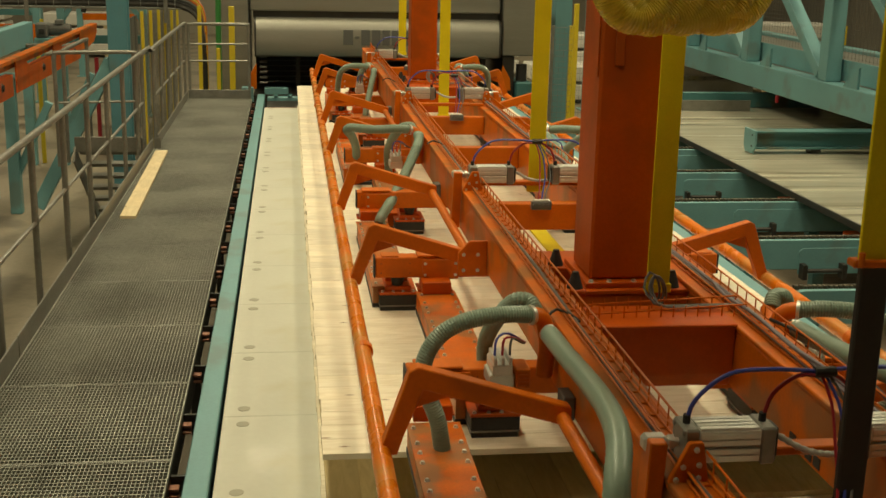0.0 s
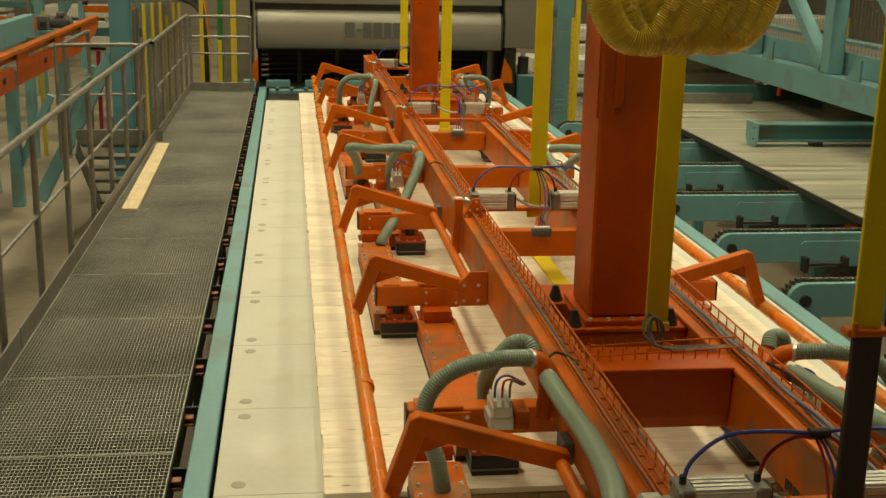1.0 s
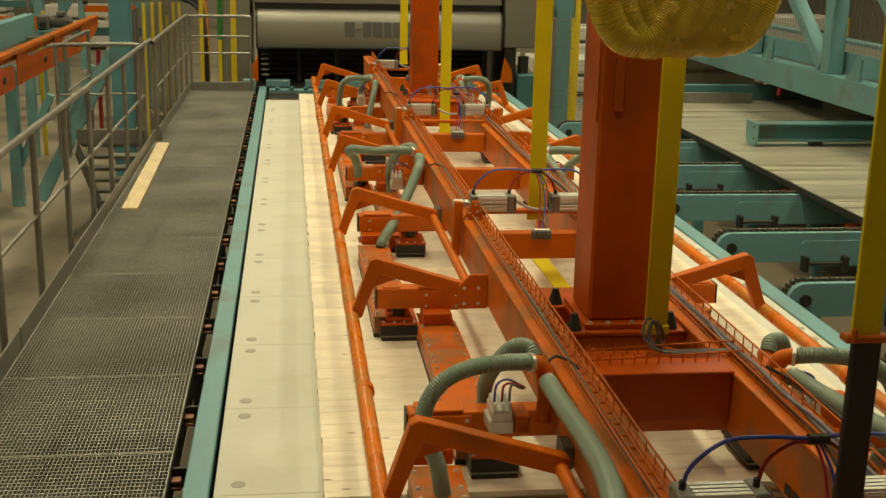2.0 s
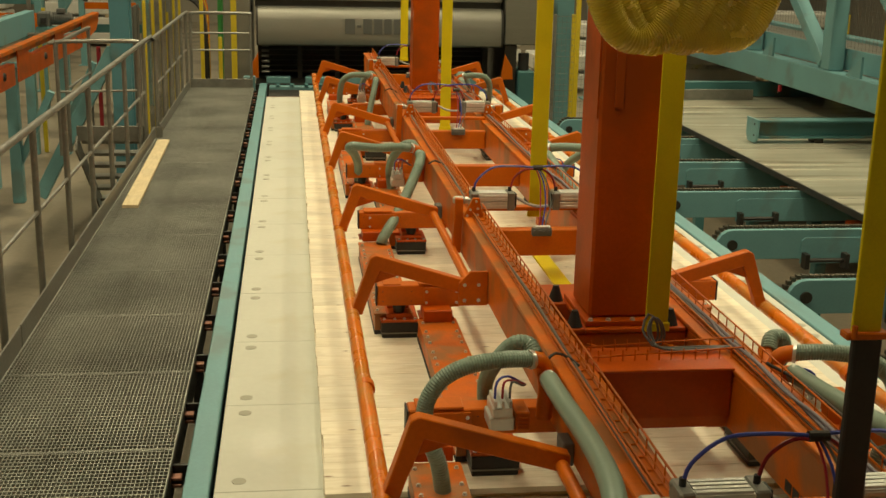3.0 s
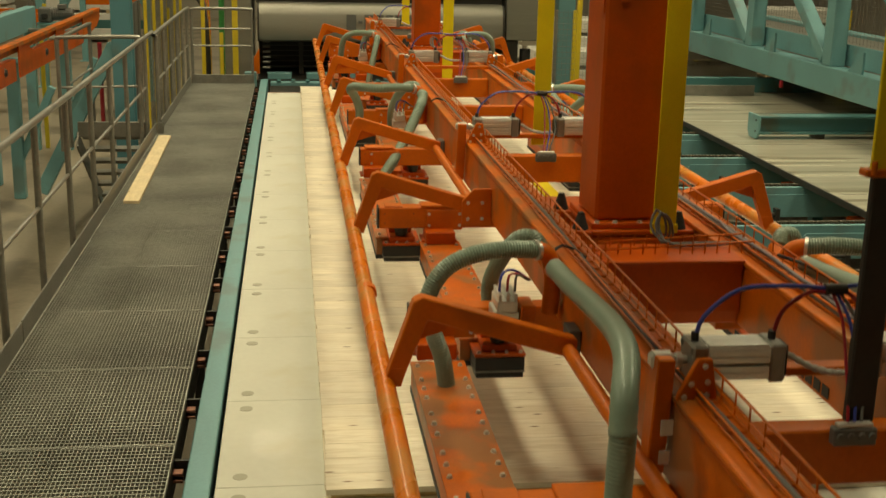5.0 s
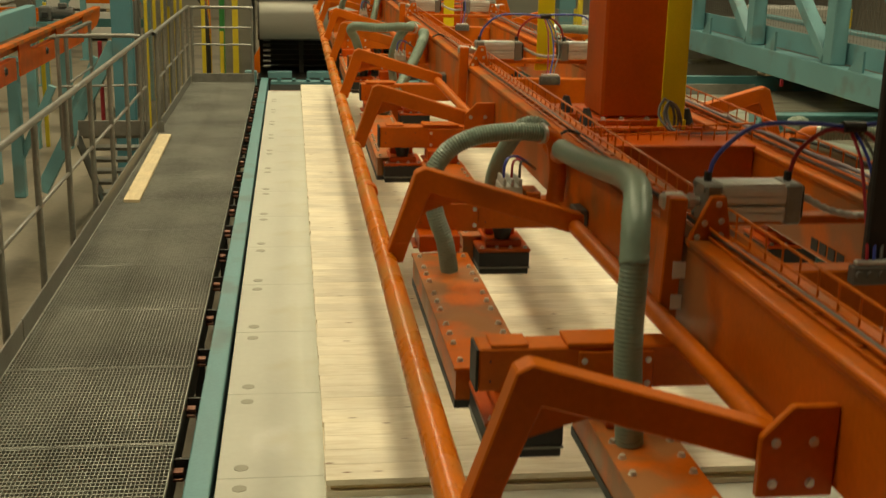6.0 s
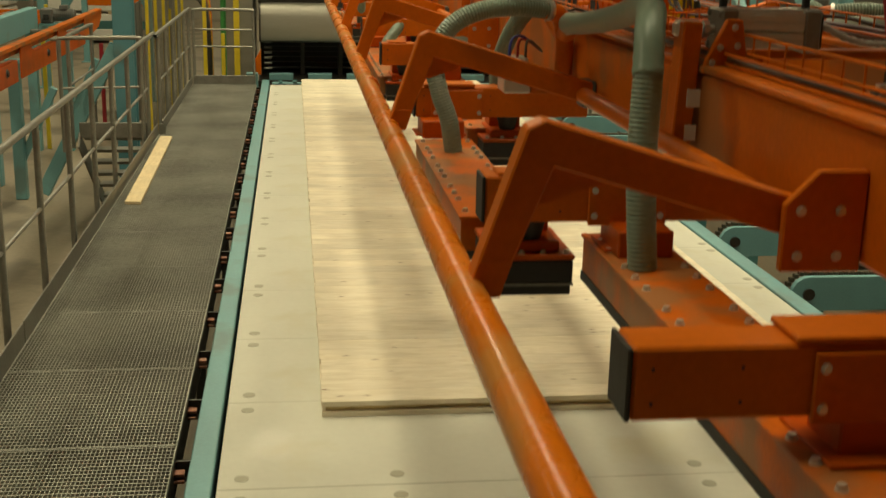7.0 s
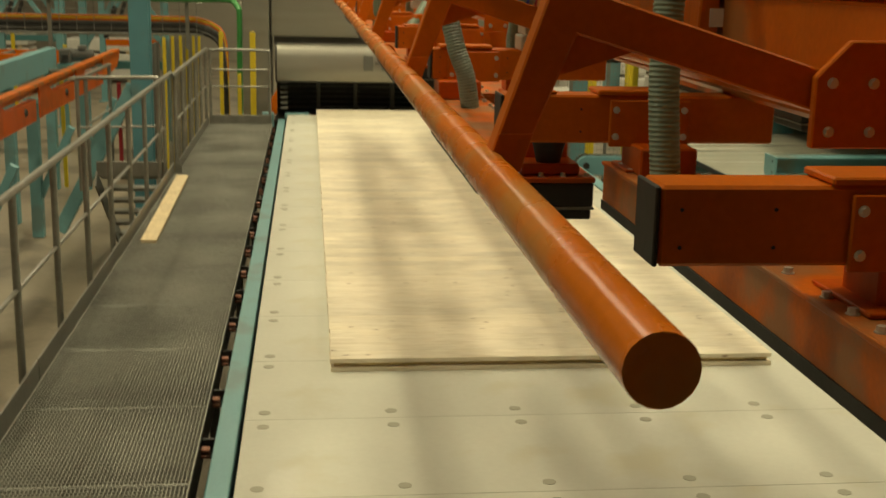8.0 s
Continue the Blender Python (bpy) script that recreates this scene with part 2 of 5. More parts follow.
def part(name, bm, material, parent, label="", smooth=False):
    ob = put(bm, name, material, parent, smooth)
    if label:
        tagged(ob, label)
    return ob


def root(name, at, label, category, group="", kind=""):
    ob = new(name)
    ob.location = at
    ORIGIN[ob] = Vector(at)
    return tagged(ob, label, category, group, kind)


def thing(name, bm, material, label, category, group="", kind="", at=None, smooth=False):
    return tagged(put(bm, name, material, None, smooth, at), label, category, group, kind)


def B():
    return bmesh.new()


# ---- the hall ----
def hall():
    thing("ground", box(B(), -16, 20, -8, 46, FLOOR - 0.2, FLOOR), CONCRETE, "worn grey-brown concrete factory floor", "floor", kind="structure")
    thing("wall_north", box(B(), -16, 20, 46, 46.3, FLOOR, ROOF), WALLP, "plain pale sheet-metal hall wall", "wall", kind="structure")
    thing("wall_south", box(B(), -16, 20, -8.3, -8, FLOOR, ROOF), WALLP, "plain pale sheet-metal hall wall", "wall", kind="structure")
    thing("wall_west", box(B(), -16.3, -16, -8.3, 46.3, FLOOR, ROOF), WALLP, "plain pale sheet-metal hall wall", "wall", kind="structure")
    thing("wall_east", box(B(), 20, 20.3, -8.3, 46.3, FLOOR, ROOF), WALLP, "plain pale sheet-metal hall wall", "wall", kind="structure")
    thing("ceiling", box(B(), -16.3, 20.3, -8.3, 46.3, ROOF, ROOF + 0.2), WALLP, "plain pale sheet-metal hall roof", "ceiling", kind="structure")


hall()
# ---- feed table, its moving bed and the panel ----
CX = 1.475  # centre line of table, panel and lifter


def table():
    t = root("feed_table", (CX, 8.5, FLOOR), "long press feed table with turquoise side rails over the concrete floor", "conveyor table")
    for side in (-1, 1):
        x0, x1 = (-0.47, -0.36) if side < 0 else (3.18, 3.31)
        part("side_rail", box(B(), x0, x1, -1.0, 18.6, -0.16, 0.012, 0.006), TEAL, t, "turquoise painted steel side rail")
        part("side_wall", box(B(), x0 + 0.02, x1 - 0.02, -1.0, 18.6, FLOOR, -0.165), BLACK_STEEL, t)
    part("bed_frame", box(B(), CX - 1.80, 3.15, -1.0, 18.6, -0.5, -0.09), BLACK_STEEL, t)
    part("end_plate", box(B(), CX - 1.80, 3.15, 18.62, 18.8, -0.30, -0.04, 0.01), TEAL, t, "turquoise end plate before the press")
    for i in range(15):
        x = CX - 1.7 + i * 0.22
        part("end_tooth", box(B(), x, x + 0.06, 18.60, 18.82, -0.035, -0.01, 0.004), TEAL_DARK, t)
    # copper terminals under the edge of the walkway
    y = 5.03 - 0.73 * 5
    while y < 18.2:
        k = root("terminal_box", (-0.60, y, -0.12), "small copper-faced terminal box beside the rail", "terminal box", "terminal boxes along the rail")
        part("casing", box(B(), -0.66, -0.56, y - 0.05, y + 0.05, -0.15, -0.07, 0.004), GREYCABLE, k)
        for dz in (-0.125, -0.092):
            part("contact", box(B(), -0.56, -0.505, y - 0.026, y + 0.026, dz - 0.008, dz + 0.008, 0.003), COPPER, k, "copper contact strip")
        part("bracket", box(B(), -0.66, -0.43, y + 0.055, y + 0.075, -0.16, -0.06), BLACK_STEEL, k)
        y += 0.73


table()

SHEET = 0.957


def bed():
    b = root("table_bed", (CX, 8.0, -0.04), "glossy white plastic table bed of screwed sheets", "conveyor bed")
    y0 = 5.63 - 7 * SHEET
    me_sheet = None
    me_dot = None
    for k in range(19):
        ya = y0 + k * SHEET
        if me_sheet is None:
            o = part("sheet", box(B(), CX - 1.815, 3.172, ya + 0.0015, ya + SHEET - 0.0015, -0.02, 0.0, 0.002), WHITE, b)
            me_sheet = o.data
        else:
            o = new("sheet", me_sheet)
            o.parent = b
            o.location = (0, k * SHEET, 0)
        for dy in (0.10, SHEET - 0.10):
            for i in range(6):
                x = -0.24 + i * 0.672
                if me_dot is None:
                    base = Vector((x, ya + dy, 0))
                    d = part("plug", rod(B(), (x, ya + dy, -0.004), (x, ya + dy, 0.0016), 0.032, 16), DOT, o)
                    me_dot = d.data
                else:
                    d = new("plug", me_dot)
                    d.parent = o
                    d.location = (x - base.x, ya + dy - base.y - k * SHEET, 0)
    part("end_strip", box(B(), CX - 1.815, 3.172, y0 + 19 * SHEET, y0 + 19 * SHEET + 0.03, -0.03, 0.002), COPPER, b, "reddish end strip")
    return b


BED = bed()
PX0, PX1, PY0, PY1 = 0.12, 2.80, 4.46, 17.2
LAYER = 0.0267


def boards(name, label, z, along, inset):
    """One layer of the panel, board by board, on its own slab root."""
    r = root(name, ((PX0 + PX1) / 2, (PY0 + PY1) / 2, z), label, "wood panel")
    rnd = random.Random(int(z * 1000) + 5)
    shared = {}
    if along == "x":
        n = 85
        w = (PY1 - PY0) / n
        for i in range(n):
            key = rnd.randrange(5)
            ya = PY0 + i * w
            if key not in shared:
                jl, jr = rnd.uniform(0, 0.006), rnd.uniform(0, 0.006)
                o = part("board", box(B(), PX0 + jl, PX1 - jr, ya + 0.0008, ya + w - 0.0008, z, z + LAYER - 0.0006, 0.0012), SPRUCE, r)
                shared[key] = (o.data, ya)
            else:
                o = new("board", shared[key][0])
                o.parent = r
                o.location = (rnd.uniform(-0.003, 0.003), ya - shared[key][1], rnd.uniform(0, 0.0006))
    else:
        n = 18
        w = (PX1 - PX0 - 2 * inset) / n
        for i in range(n):
            xa = PX0 + inset + i * w
            part("board", box(B(), xa + 0.0003, xa + w - 0.0003, PY0 + inset + rnd.uniform(0, 0.012), PY1 - inset, z, z + LAYER - 0.0006, 0.0012), SPRUCE_END, r)
    return r


PANEL = [boards("bottom_layer", "bottom layer of pale spruce boards on the white bed", 0.0005, "x", 0),
         boards("middle_layer", "recessed middle layer of lengthwise spruce boards", 0.0005 + LAYER, "y", 0.02),
         boards("top_layer", "top layer of pale knotty spruce boards laid crosswise", 0.0005 + 2 * LAYER, "x", 0)]


# ---- walkway beside the table ----
def walkway():
    w = root("walkway", (-1.05, 9, FLOOR), "raised steel walkway with galvanised mesh grating", "walkway")
    kinds = []
    rnd = random.Random(4)
    x0, x1 = -1.515, -0.545
    for k in range(18):
        ya = 0.13 + k * 1.0
        if k < 4:
            bm = B()
            for i in range(28):
                yy = ya + 0.018 + i * 0.0357 + rnd.uniform(-0.0022, 0.0022)
                h = rnd.uniform(0.0, 0.0012)
                box(bm, x0, x1, yy - 0.0026, yy + 0.0026, -0.014, -0.0016 + h)
            for i in range(53):
                xx = x0 + 0.005 + i * (x1 - x0 - 0.01) / 52 + rnd.uniform(-0.0002, 0.0002)
                box(bm, xx - 0.0014, xx + 0.0014, ya + 0.003, ya + 0.997, -0.014, -0.0022)
            box(bm, x0, x1, ya + 0.0015, ya + 0.0065, -0.028, 0.0)
            box(bm, x0, x1, ya + 0.9935, ya + 0.9985, -0.028, 0.0)
            box(bm, x0, x0 + 0.006, ya, ya + 1, -0.028, -0.001)
            box(bm, x1 - 0.006, x1, ya, ya + 1, -0.028, -0.001)
            o = part("grating", bm, GRATE, w)
            kinds.append(o.data)
        else:
            o = new("grating", kinds[k % 4])
            o.parent = w
            o.location = (0, k - k % 4, 0)
    for x in (-1.50, -0.58):
        part("stringer", box(B(), x - 0.03, x + 0.03, 0.1, 18.15, -0.20, -0.032), BLACK_STEEL, w)
    y = 1.5
    while y < 18.2:
        part("support_leg", box(B(), -1.53, -1.47, y - 0.03, y + 0.03, FLOOR, -0.205), BLACK_STEEL, w)
        part("support_leg", box(B(), -0.61, -0.55, y - 0.03, y + 0.03, FLOOR, -0.205), BLACK_STEEL, w)
        part("cross_bearer", box(B(), -1.47, -0.61, y - 0.025, y + 0.025, -0.16, -0.05), BLACK_STEEL, w)
        y += 2.75
    for a, b2 in ((0.1, 6.6), (6.62, 13.66)):
        part("kick_plate", box(B(), -1.531, -1.519, a, b2, -0.02, 0.12, 0.003), STEEL, w)
    part("kick_plate", box(B(), -1.517, -1.44, 13.67, 13.685, -0.02, 0.115, 0.003), STEEL, w)
    part("kick_plate", box(B(), -1.50, -1.488, 13.9, 18.14, -0.02, 0.115, 0.003), STEEL, w)
    part("kick_plate", box(B(), -1.48, -0.56, 18.14, 18.155, -0.02, 0.13, 0.003), STEEL, w)


walkway()


def handrail(name_label, a, b, posts, z0=-0.15, top=1.09, mids=(0.55,), ends=True):
    """A tube handrail from a to b with posts at the given fractions."""
    a, b = Vector(a), Vector(b)
    r = root("handrail", (*((a + b) / 2).xy, z0), name_label, "handrail")
    d = (b - a).normalized()
    up = Vector((0, 0, 1))
    pts = [a + up * top, b + up * top]
    if ends:
        pts = [a + up * (top - 0.07), a + up * (top - 0.02) + d * 0.012, a + up * top + d * 0.06, b + up * top - d * 0.06,
               b + up * (top - 0.02) - d * 0.012, b + up * (top - 0.07)]
    part("top_rail", pipe(B(), pts, 0.024, 10, 0.05), STEEL, r, smooth=True)
    for m in mids:
        part("mid_rail", rod(B(), a + up * m, b + up * m, 0.014, 8), STEEL, r, smooth=True)
    for f in posts:
        p = a.lerp(b, f)
        part("post", rod(B(), p + up * z0, p + up * (top - 0.012), 0.022, 10), STEEL, r, smooth=True)
    return r


def rails():
    ys = [13.40, 12.87] + [11.81 - 1.06 * k for k in range(10)]
    handrail("galvanised tube handrail along the walkway", (-1.588, 1.0, 0), (-1.588, 13.43, 0), [(y - 1.0) / 12.43 for y in ys if y > 1.05])
    handrail("galvanised tube handrail along the walkway", (-1.53, 14.0, 0), (-1.53, 18.2, 0), [0.0, 0.2, 0.4, 0.6, 0.8, 1.0])
    handrail("galvanised tube handrail closing the walkway end", (-1.46, 18.2, 0), (-0.58, 18.2, 0), [0.0, 1.0], mids=(0.55, 0.8))
    handrail("galvanised tube handrail at the stair landing", (-2.50, 13.35, 0), (-1.66, 13.50, 0), [0.0, 1.0])
    handrail("galvanised tube handrail down the stair", (-2.45, 13.6, 0), (-2.45, 15.2, 0), [0.0, 1.0])


rails()


def plank():
    bm = B()
    prism(bm, [(-1.425, 10.08), (-1.29, 10.07), (-1.335, 13.36), (-1.47, 13.36)], "z", 0.0, 0.028, 0.003)
    thing("wooden_plank", bm, SPRUCE_Y, "loose pale spruce plank lying on the walkway grating", "plank", at=(-1.38, 11.7, 0))


plank()


# ---- the vacuum lifter ----
LIFT_BASE = (CX, 9.0, 0.08)
LX = 1.4525  # centre line of the lifting frame


def mir(s, x):
    return x if s < 0 else 2 * LX - x


def ebox(s, bm, x0, x1, y0, y1, z0, z1, bevel=0.0):
    a, b = sorted((mir(s, x0), mir(s, x1)))
    return box(bm, a, b, y0, y1, z0, z1, bevel)


def bolt(bm, p, axis=(0, 0, 1), r=0.011, h=0.010):
    p, axis = Vector(p), Vector(axis)
    rod(bm, p - axis * 0.002, p + axis * 0.002, r * 1.35, 10)
    rod(bm, p, p + axis * h, r, 6)


BOLTS = {}


def bolts(parent, points, axis, r=0.0075, h=0.007):
    """Steel bolts on a part, sharing one mesh for each axis and size."""
    key = (axis, r, h)
    for p in points:
        if key not in BOLTS:
            bm = B()
            bolt(bm, (0, 0, 0), axis, r, h)
            b = put(bm, "bolt", BRIGHT, parent, origin=(0, 0, 0))
            BOLTS[key] = b.data
        else:
            b = new("bolt", BOLTS[key])
            b.parent = parent
        b.location = Vector(p) - ORIGIN[parent]


def lifter():
    L = root("vacuum_lifter", LIFT_BASE, "large orange vacuum lifting frame with grey-green hoses over the panel", "vacuum lifter")
    ya, yb = 0.95, 16.85
    arms = [1.65, 2.90] + [4.62 + 1.8 * k for k in range(7)]
    for s in (-1, 1):
        # longitudinal main beam: an I-like box with a top flange
        bm = B()
        b0, b1 = (1.03, 1.17) if s < 0 else (1.73, 1.88)
        box(bm, b0, b1, ya, yb, 0.391, 0.640, 0.012)
        box(bm, b0 - 0.008, b1 + 0.008, ya - 0.01, yb + 0.01, 0.642, 0.660, 0.004)
        beam = part("main_beam", bm, ORANGE_DUSTY, L, "dusty orange longitudinal box beam")
        # wire cable tray on its inner edge
        bm = B()
        x_in, x_out = b1 - 0.035, b0 + 0.045
        for x, z in ((x_in, 0.735), (x_in, 0.69), (x_in, 0.666), (x_out, 0.666), (x_out + 0.03, 0.666), (x_out, 0.69)):
            rod(bm, (x, ya + 0.1, z), (x, yb - 0.1, z), 0.004, 6)
        y = ya + 0.12
        while y < yb - 0.12:
            rod(bm, (x_in, y, 0.662), (x_in, y, 0.735), 0.003, 5)
            rod(bm, (x_out, y, 0.664), (x_in, y, 0.664), 0.003, 5)
            y += 0.10
        part("cable_tray", bm, ORANGE, L, "orange wire-mesh cable tray")
        for j in range(2 if s > 0 else 1):
            pts = [(x_out + 0.015 + 0.018 * j + 0.012 * math.sin(2.1 * q + j), ya + 0.3 + q * 1.0, 0.677 + 0.009 * (j % 2)) for q in range(16)]
            part("cable", pipe(B(), pts, 0.008, 6, 0.12), GREYCABLE if j != 1 else LILAC_DULL, L, "cable lying in the tray", smooth=True)
        # outer bumper tube with collars
        bm = B()
        xt, zt = 0.318, 0.340
        rod(bm, (mir(s, 0.305), ya + 0.01, zt), (mir(s, 0.328), yb, zt), 0.036, 20)
        tube = part("outer_tube", bm, ORANGE_TUBE, L, "scuffed orange round side tube", smooth=True)
        for y in (4.97, 9.10, 13.15):
            part("collar", rod(B(), (mir(s, xt), y - 0.03, zt), (mir(s, xt), y + 0.03, zt), 0.039, 20), ORANGE, tube, smooth=True)
        # bent brackets from the beam to the tube, and the hinge tubes between them
        for k in range(4):
            y0, y1 = 2.05 + 4.0 * k, 3.89 + 3.97 * k
            for y in (y0, y1):
                bm = B()
                o = [(0.305, 0.35), (0.405, 0.645), (0.435, 0.66), (0.985, 0.495), (0.985, 0.42), (0.455, 0.575), (0.365, 0.35)]
                prism(bm, [(mir(s, u), v) for u, v in o], "y", y - 0.03, y + 0.03, 0.004)
                g = [(0.42, 0.50), (0.455, 0.578), (0.56, 0.545)]
                prism(bm, [(mir(s, u), v) for u, v in g], "y", y - 0.006, y + 0.006)
                br = part("bracket", bm, ORANGE, L, "bent orange square-tube bracket")
                foot = [(0.302, 0.338), (0.325, 0.405), (0.386, 0.405), (0.364, 0.338)]
                part("foot", prism(B(), [(mir(s, u), v) for u, v in foot], "y", y - 0.0315, y + 0.0315, 0.001), ORANGE, br, "welded foot sleeve on the tube")
            part("hinge_tube", rod(B(), (mir(s, 0.955), y0 - 0.03, 0.455), (mir(s, 0.955), y1 + 0.06, 0.455), 0.026, 14), ORANGE, L, smooth=True)
            bm = B()
            ebox(s, bm, 0.985, 1.028, y1 + 0.09, y1 + 0.20, 0.395, 0.485, 0.004)
            part("hinge_block", bm, GREYCABLE, L, "grey plastic hinge block")
            # plate that carries the near bracket
            bm = B()
            o = [(0.875, 0.385), (0.875, 0.51), (0.935, 0.573), (1.028, 0.573), (1.028, 0.385)]
            prism(bm, [(mir(s, u), v) for u, v in o], "y", y0 - 0.055, y0 - 0.035, 0.003)
            hp = part("hinge_plate", bm, ORANGE, L, "orange bolted hinge plate")
            bolts(hp, [(mir(s, u), y0 - 0.055, v) for u, v in ((0.905, 0.415), (0.98, 0.415), (0.905, 0.50), (0.98, 0.50))], (0, -1, 0))
        # cross arms with suction beams and pads
        for i, y in enumerate(arms):
            left_pad = i % 2 == 1 or i == 0
            off = 0.022 if i == 0 else 0.0
            bm = B()
            ebox(s, bm, 0.470 + off, 1.15, y - 0.05, y + 0.05, 0.272, 0.389, 0.005)
            arm = part("cross_arm", bm, ORANGE, L, "orange square-tube cross arm")
            bm = B()
            ebox(s, bm, 0.461 + off, 0.469 + off, y - 0.05, y + 0.05, 0.272, 0.388, 0.002)
            part("end_cap", bm, DARK, arm, "black plastic end cap")
            bm = B()
            xj = (0.74 if i == 0 else 0.70) if left_pad else 0.50
            ebox(s, bm, xj + 0.03, xj + 0.23, y - 0.062, y - 0.052, 0.265, 0.378, 0.002)
            ebox(s, bm, xj - 0.0, xj + 0.20, y - 0.055, y + 0.055, 0.390, 0.402, 0.003)
            part("clamp_plate", bm, ORANGE, arm, "orange clamp plate")
            bolts(arm, [(mir(s, xj + u), y - 0.062, v) for u in (0.045, 0.215) for v in (0.29, 0.355)], (0, -1, 0), 0.0065)
            for u in (0.50 + off, 0.66 if left_pad else 0.76):
                for v in (0.30, 0.355):
                    part("plug", rod(B(), (mir(s, u), y - 0.0515, v), (mir(s, u), y - 0.049, v), 0.003, 8), DARK, arm)
            if left_pad and i > 0:
                part("arm_lid", ebox(s, B(), 0.50, 0.60, y - 0.045, y + 0.045, 0.3895, 0.398, 0.003), ORANGE, arm, "small orange cover lid")
            # suction beam hanging beneath
            bx0, bx1 = (0.69, 0.91) if left_pad else (0.455, 0.675)
            if i == 1:
                bx0, bx1 = 0.755, 0.953
            y_far = y - 0.08 if left_pad else y - 0.16
            y_near = y_far - 1.62
            if i == 0:
                bm = B()
                ebox(s, bm, 0.82, 0.95, y - 0.06, y + 0.06, 0.206, 0.271, 0.004)
                ebox(s, bm, 0.79, 0.965, y - 0.10, y + 0.10, 0.2062, 0.214, 0.002)
                part("beam_hanger", bm, RED_ORANGE, arm)
                continue
            if i == 1:
                y_near, y_far = 0.95, y + 0.10
            if i == 2:
                y_near = 3.2
            bm = B()
            ebox(s, bm, bx0, bx1, y_near, y_far, 0.195, 0.205, 0.002)
            ebox(s, bm, bx0 + 0.006, bx1 - 0.006, y_near + 0.005, y_far - 0.005, 0.105, 0.194)
            sb = part("suction_beam", bm, ORANGE_LID, L, "dusty orange suction beam with bolted lid")
            bm = B()
            ebox(s, bm, bx0 + 0.003, bx1 - 0.003, y_near + 0.003, y_far - 0.003, 0.080, 0.104)
            part("seal", bm, DARK, sb, "black foam seal")
            yy, j = y_near + 0.06, 0
            while yy < y_far - 0.03:
                for xx in (bx0 + 0.025, bx1 - 0.025):
                    at = Vector((mir(s, xx), yy, 0.205))
                    if "lid" not in BOLTS:
                        bm = B()
                        bolt(bm, (0, 0, 0), (0, 0, 1), 0.008, 0.010)
                        b = put(bm, "lid_bolt", BRIGHT, sb, origin=(0, 0, 0))
                        BOLTS["lid"] = b.data
                    else:
                        b = new("lid_bolt", BOLTS["lid"])
                        b.parent = sb
                    b.location = at - ORIGIN[sb]
                yy += 0.09 if j % 3 else 0.15
                j += 1
            bm = B()
            ebox(s, bm, bx0 + 0.03, bx1 - 0.03, y - 0.16, y + 0.02, 0.206, 0.274, 0.004)
            ebox(s, bm, bx0 + 0.012, bx1 - 0.012, y - 0.10, y + 0.05, 0.206, 0.214, 0.002)
            part("beam_hanger", bm, RED_ORANGE, arm)
            # pad with a spring post
            px0 = 0.49 if left_pad else 0.735
            yp = y - 0.05
            bm = B()
            ebox(s, bm, px0, px0 + 0.215, yp, yp + 0.30, 0.172, 0.186, 0.003)
            ebox(s, bm, px0 + 0.035, px0 + 0.18, yp + 0.03, yp + 0.26, 0.187, 0.215, 0.004)
            ebox(s, bm, px0 + 0.045, px0 + 0.17, yp + 0.13, yp + 0.25, 0.2155, 0.30, 0.004)
            pad = part("suction_pad", bm, RED_ORANGE, L, "square suction pad under an orange plate")
            bm = B()
            ebox(s, bm, px0 + 0.004, px0 + 0.211, yp + 0.002, yp + 0.298, 0.112, 0.1715, 0.003)
            part("pad_body", bm, DARK, pad, "black rubber pad body")
            bm = B()
            ebox(s, bm, px0 + 0.002, px0 + 0.213, yp, yp + 0.30, 0.105, 0.1115)
            part("pad_rim", bm, STEEL, pad, "pale metal rim")
            bm = B()
            ebox(s, bm, px0 + 0.008, px0 + 0.207, yp + 0.004, yp + 0.296, 0.080, 0.1045, 0.003)
            part("pad_foam", bm, DARK, pad, "black foam ring")
            bm = B()
            for u in (0.02, 0.08, 0.135, 0.195):
                bolt(bm, (mir(s, px0 + u), yp + 0.018, 0.186), (0, 0, 1), 0.007, 0.009)
            tagged(part("pad_bolts", bm, BRIGHT, pad), kind="stuff")
            bm = B()
            cx = mir(s, px0 + 0.107)
            rod(bm, (cx, y + 0.02, 0.215), (cx, y + 0.02, 0.276), 0.03, 14, 0.045)
            part("spring_post", bm, DARK, pad, "black conical spring post", smooth=True)
        # hose manifolds, each with three hoses to the suction beams
        for k, y in enumerate((4.33, 9.02, 13.75)):
            bm = B()
            pipe(bm, [(mir(s, 0.99), y + 0.02, 0.44), (mir(s, 0.99), y + 0.0, 0.58), (mir(s, 0.965), y - 0.01, 0.68), (mir(s, 0.90), y - 0.03, 0.705)], 0.034, 14, 0.015)
            pipe(bm, [(mir(s, 0.968), y + 0.12, 0.665), (mir(s, 0.985), y + 0.04, 0.62), (mir(s, 0.985), y - 0.06, 0.63), (mir(s, 0.967), y - 0.16, 0.665)], 0.034, 14, 0.015)
            part("hose_manifold", bm, ORANGE, L, "orange branched pipe elbow", smooth=True)
            for u, dy, z in ((0.915, -0.03, 0.705), (0.967, -0.15, 0.665)):
                part("hose_clamp", rod(B(), (mir(s, u + 0.006), y + dy - 0.004, z), (mir(s, u - 0.006), y + dy - 0.010, z), 0.039, 16), BRIGHT, L, "bright hose clamp", smooth=True)
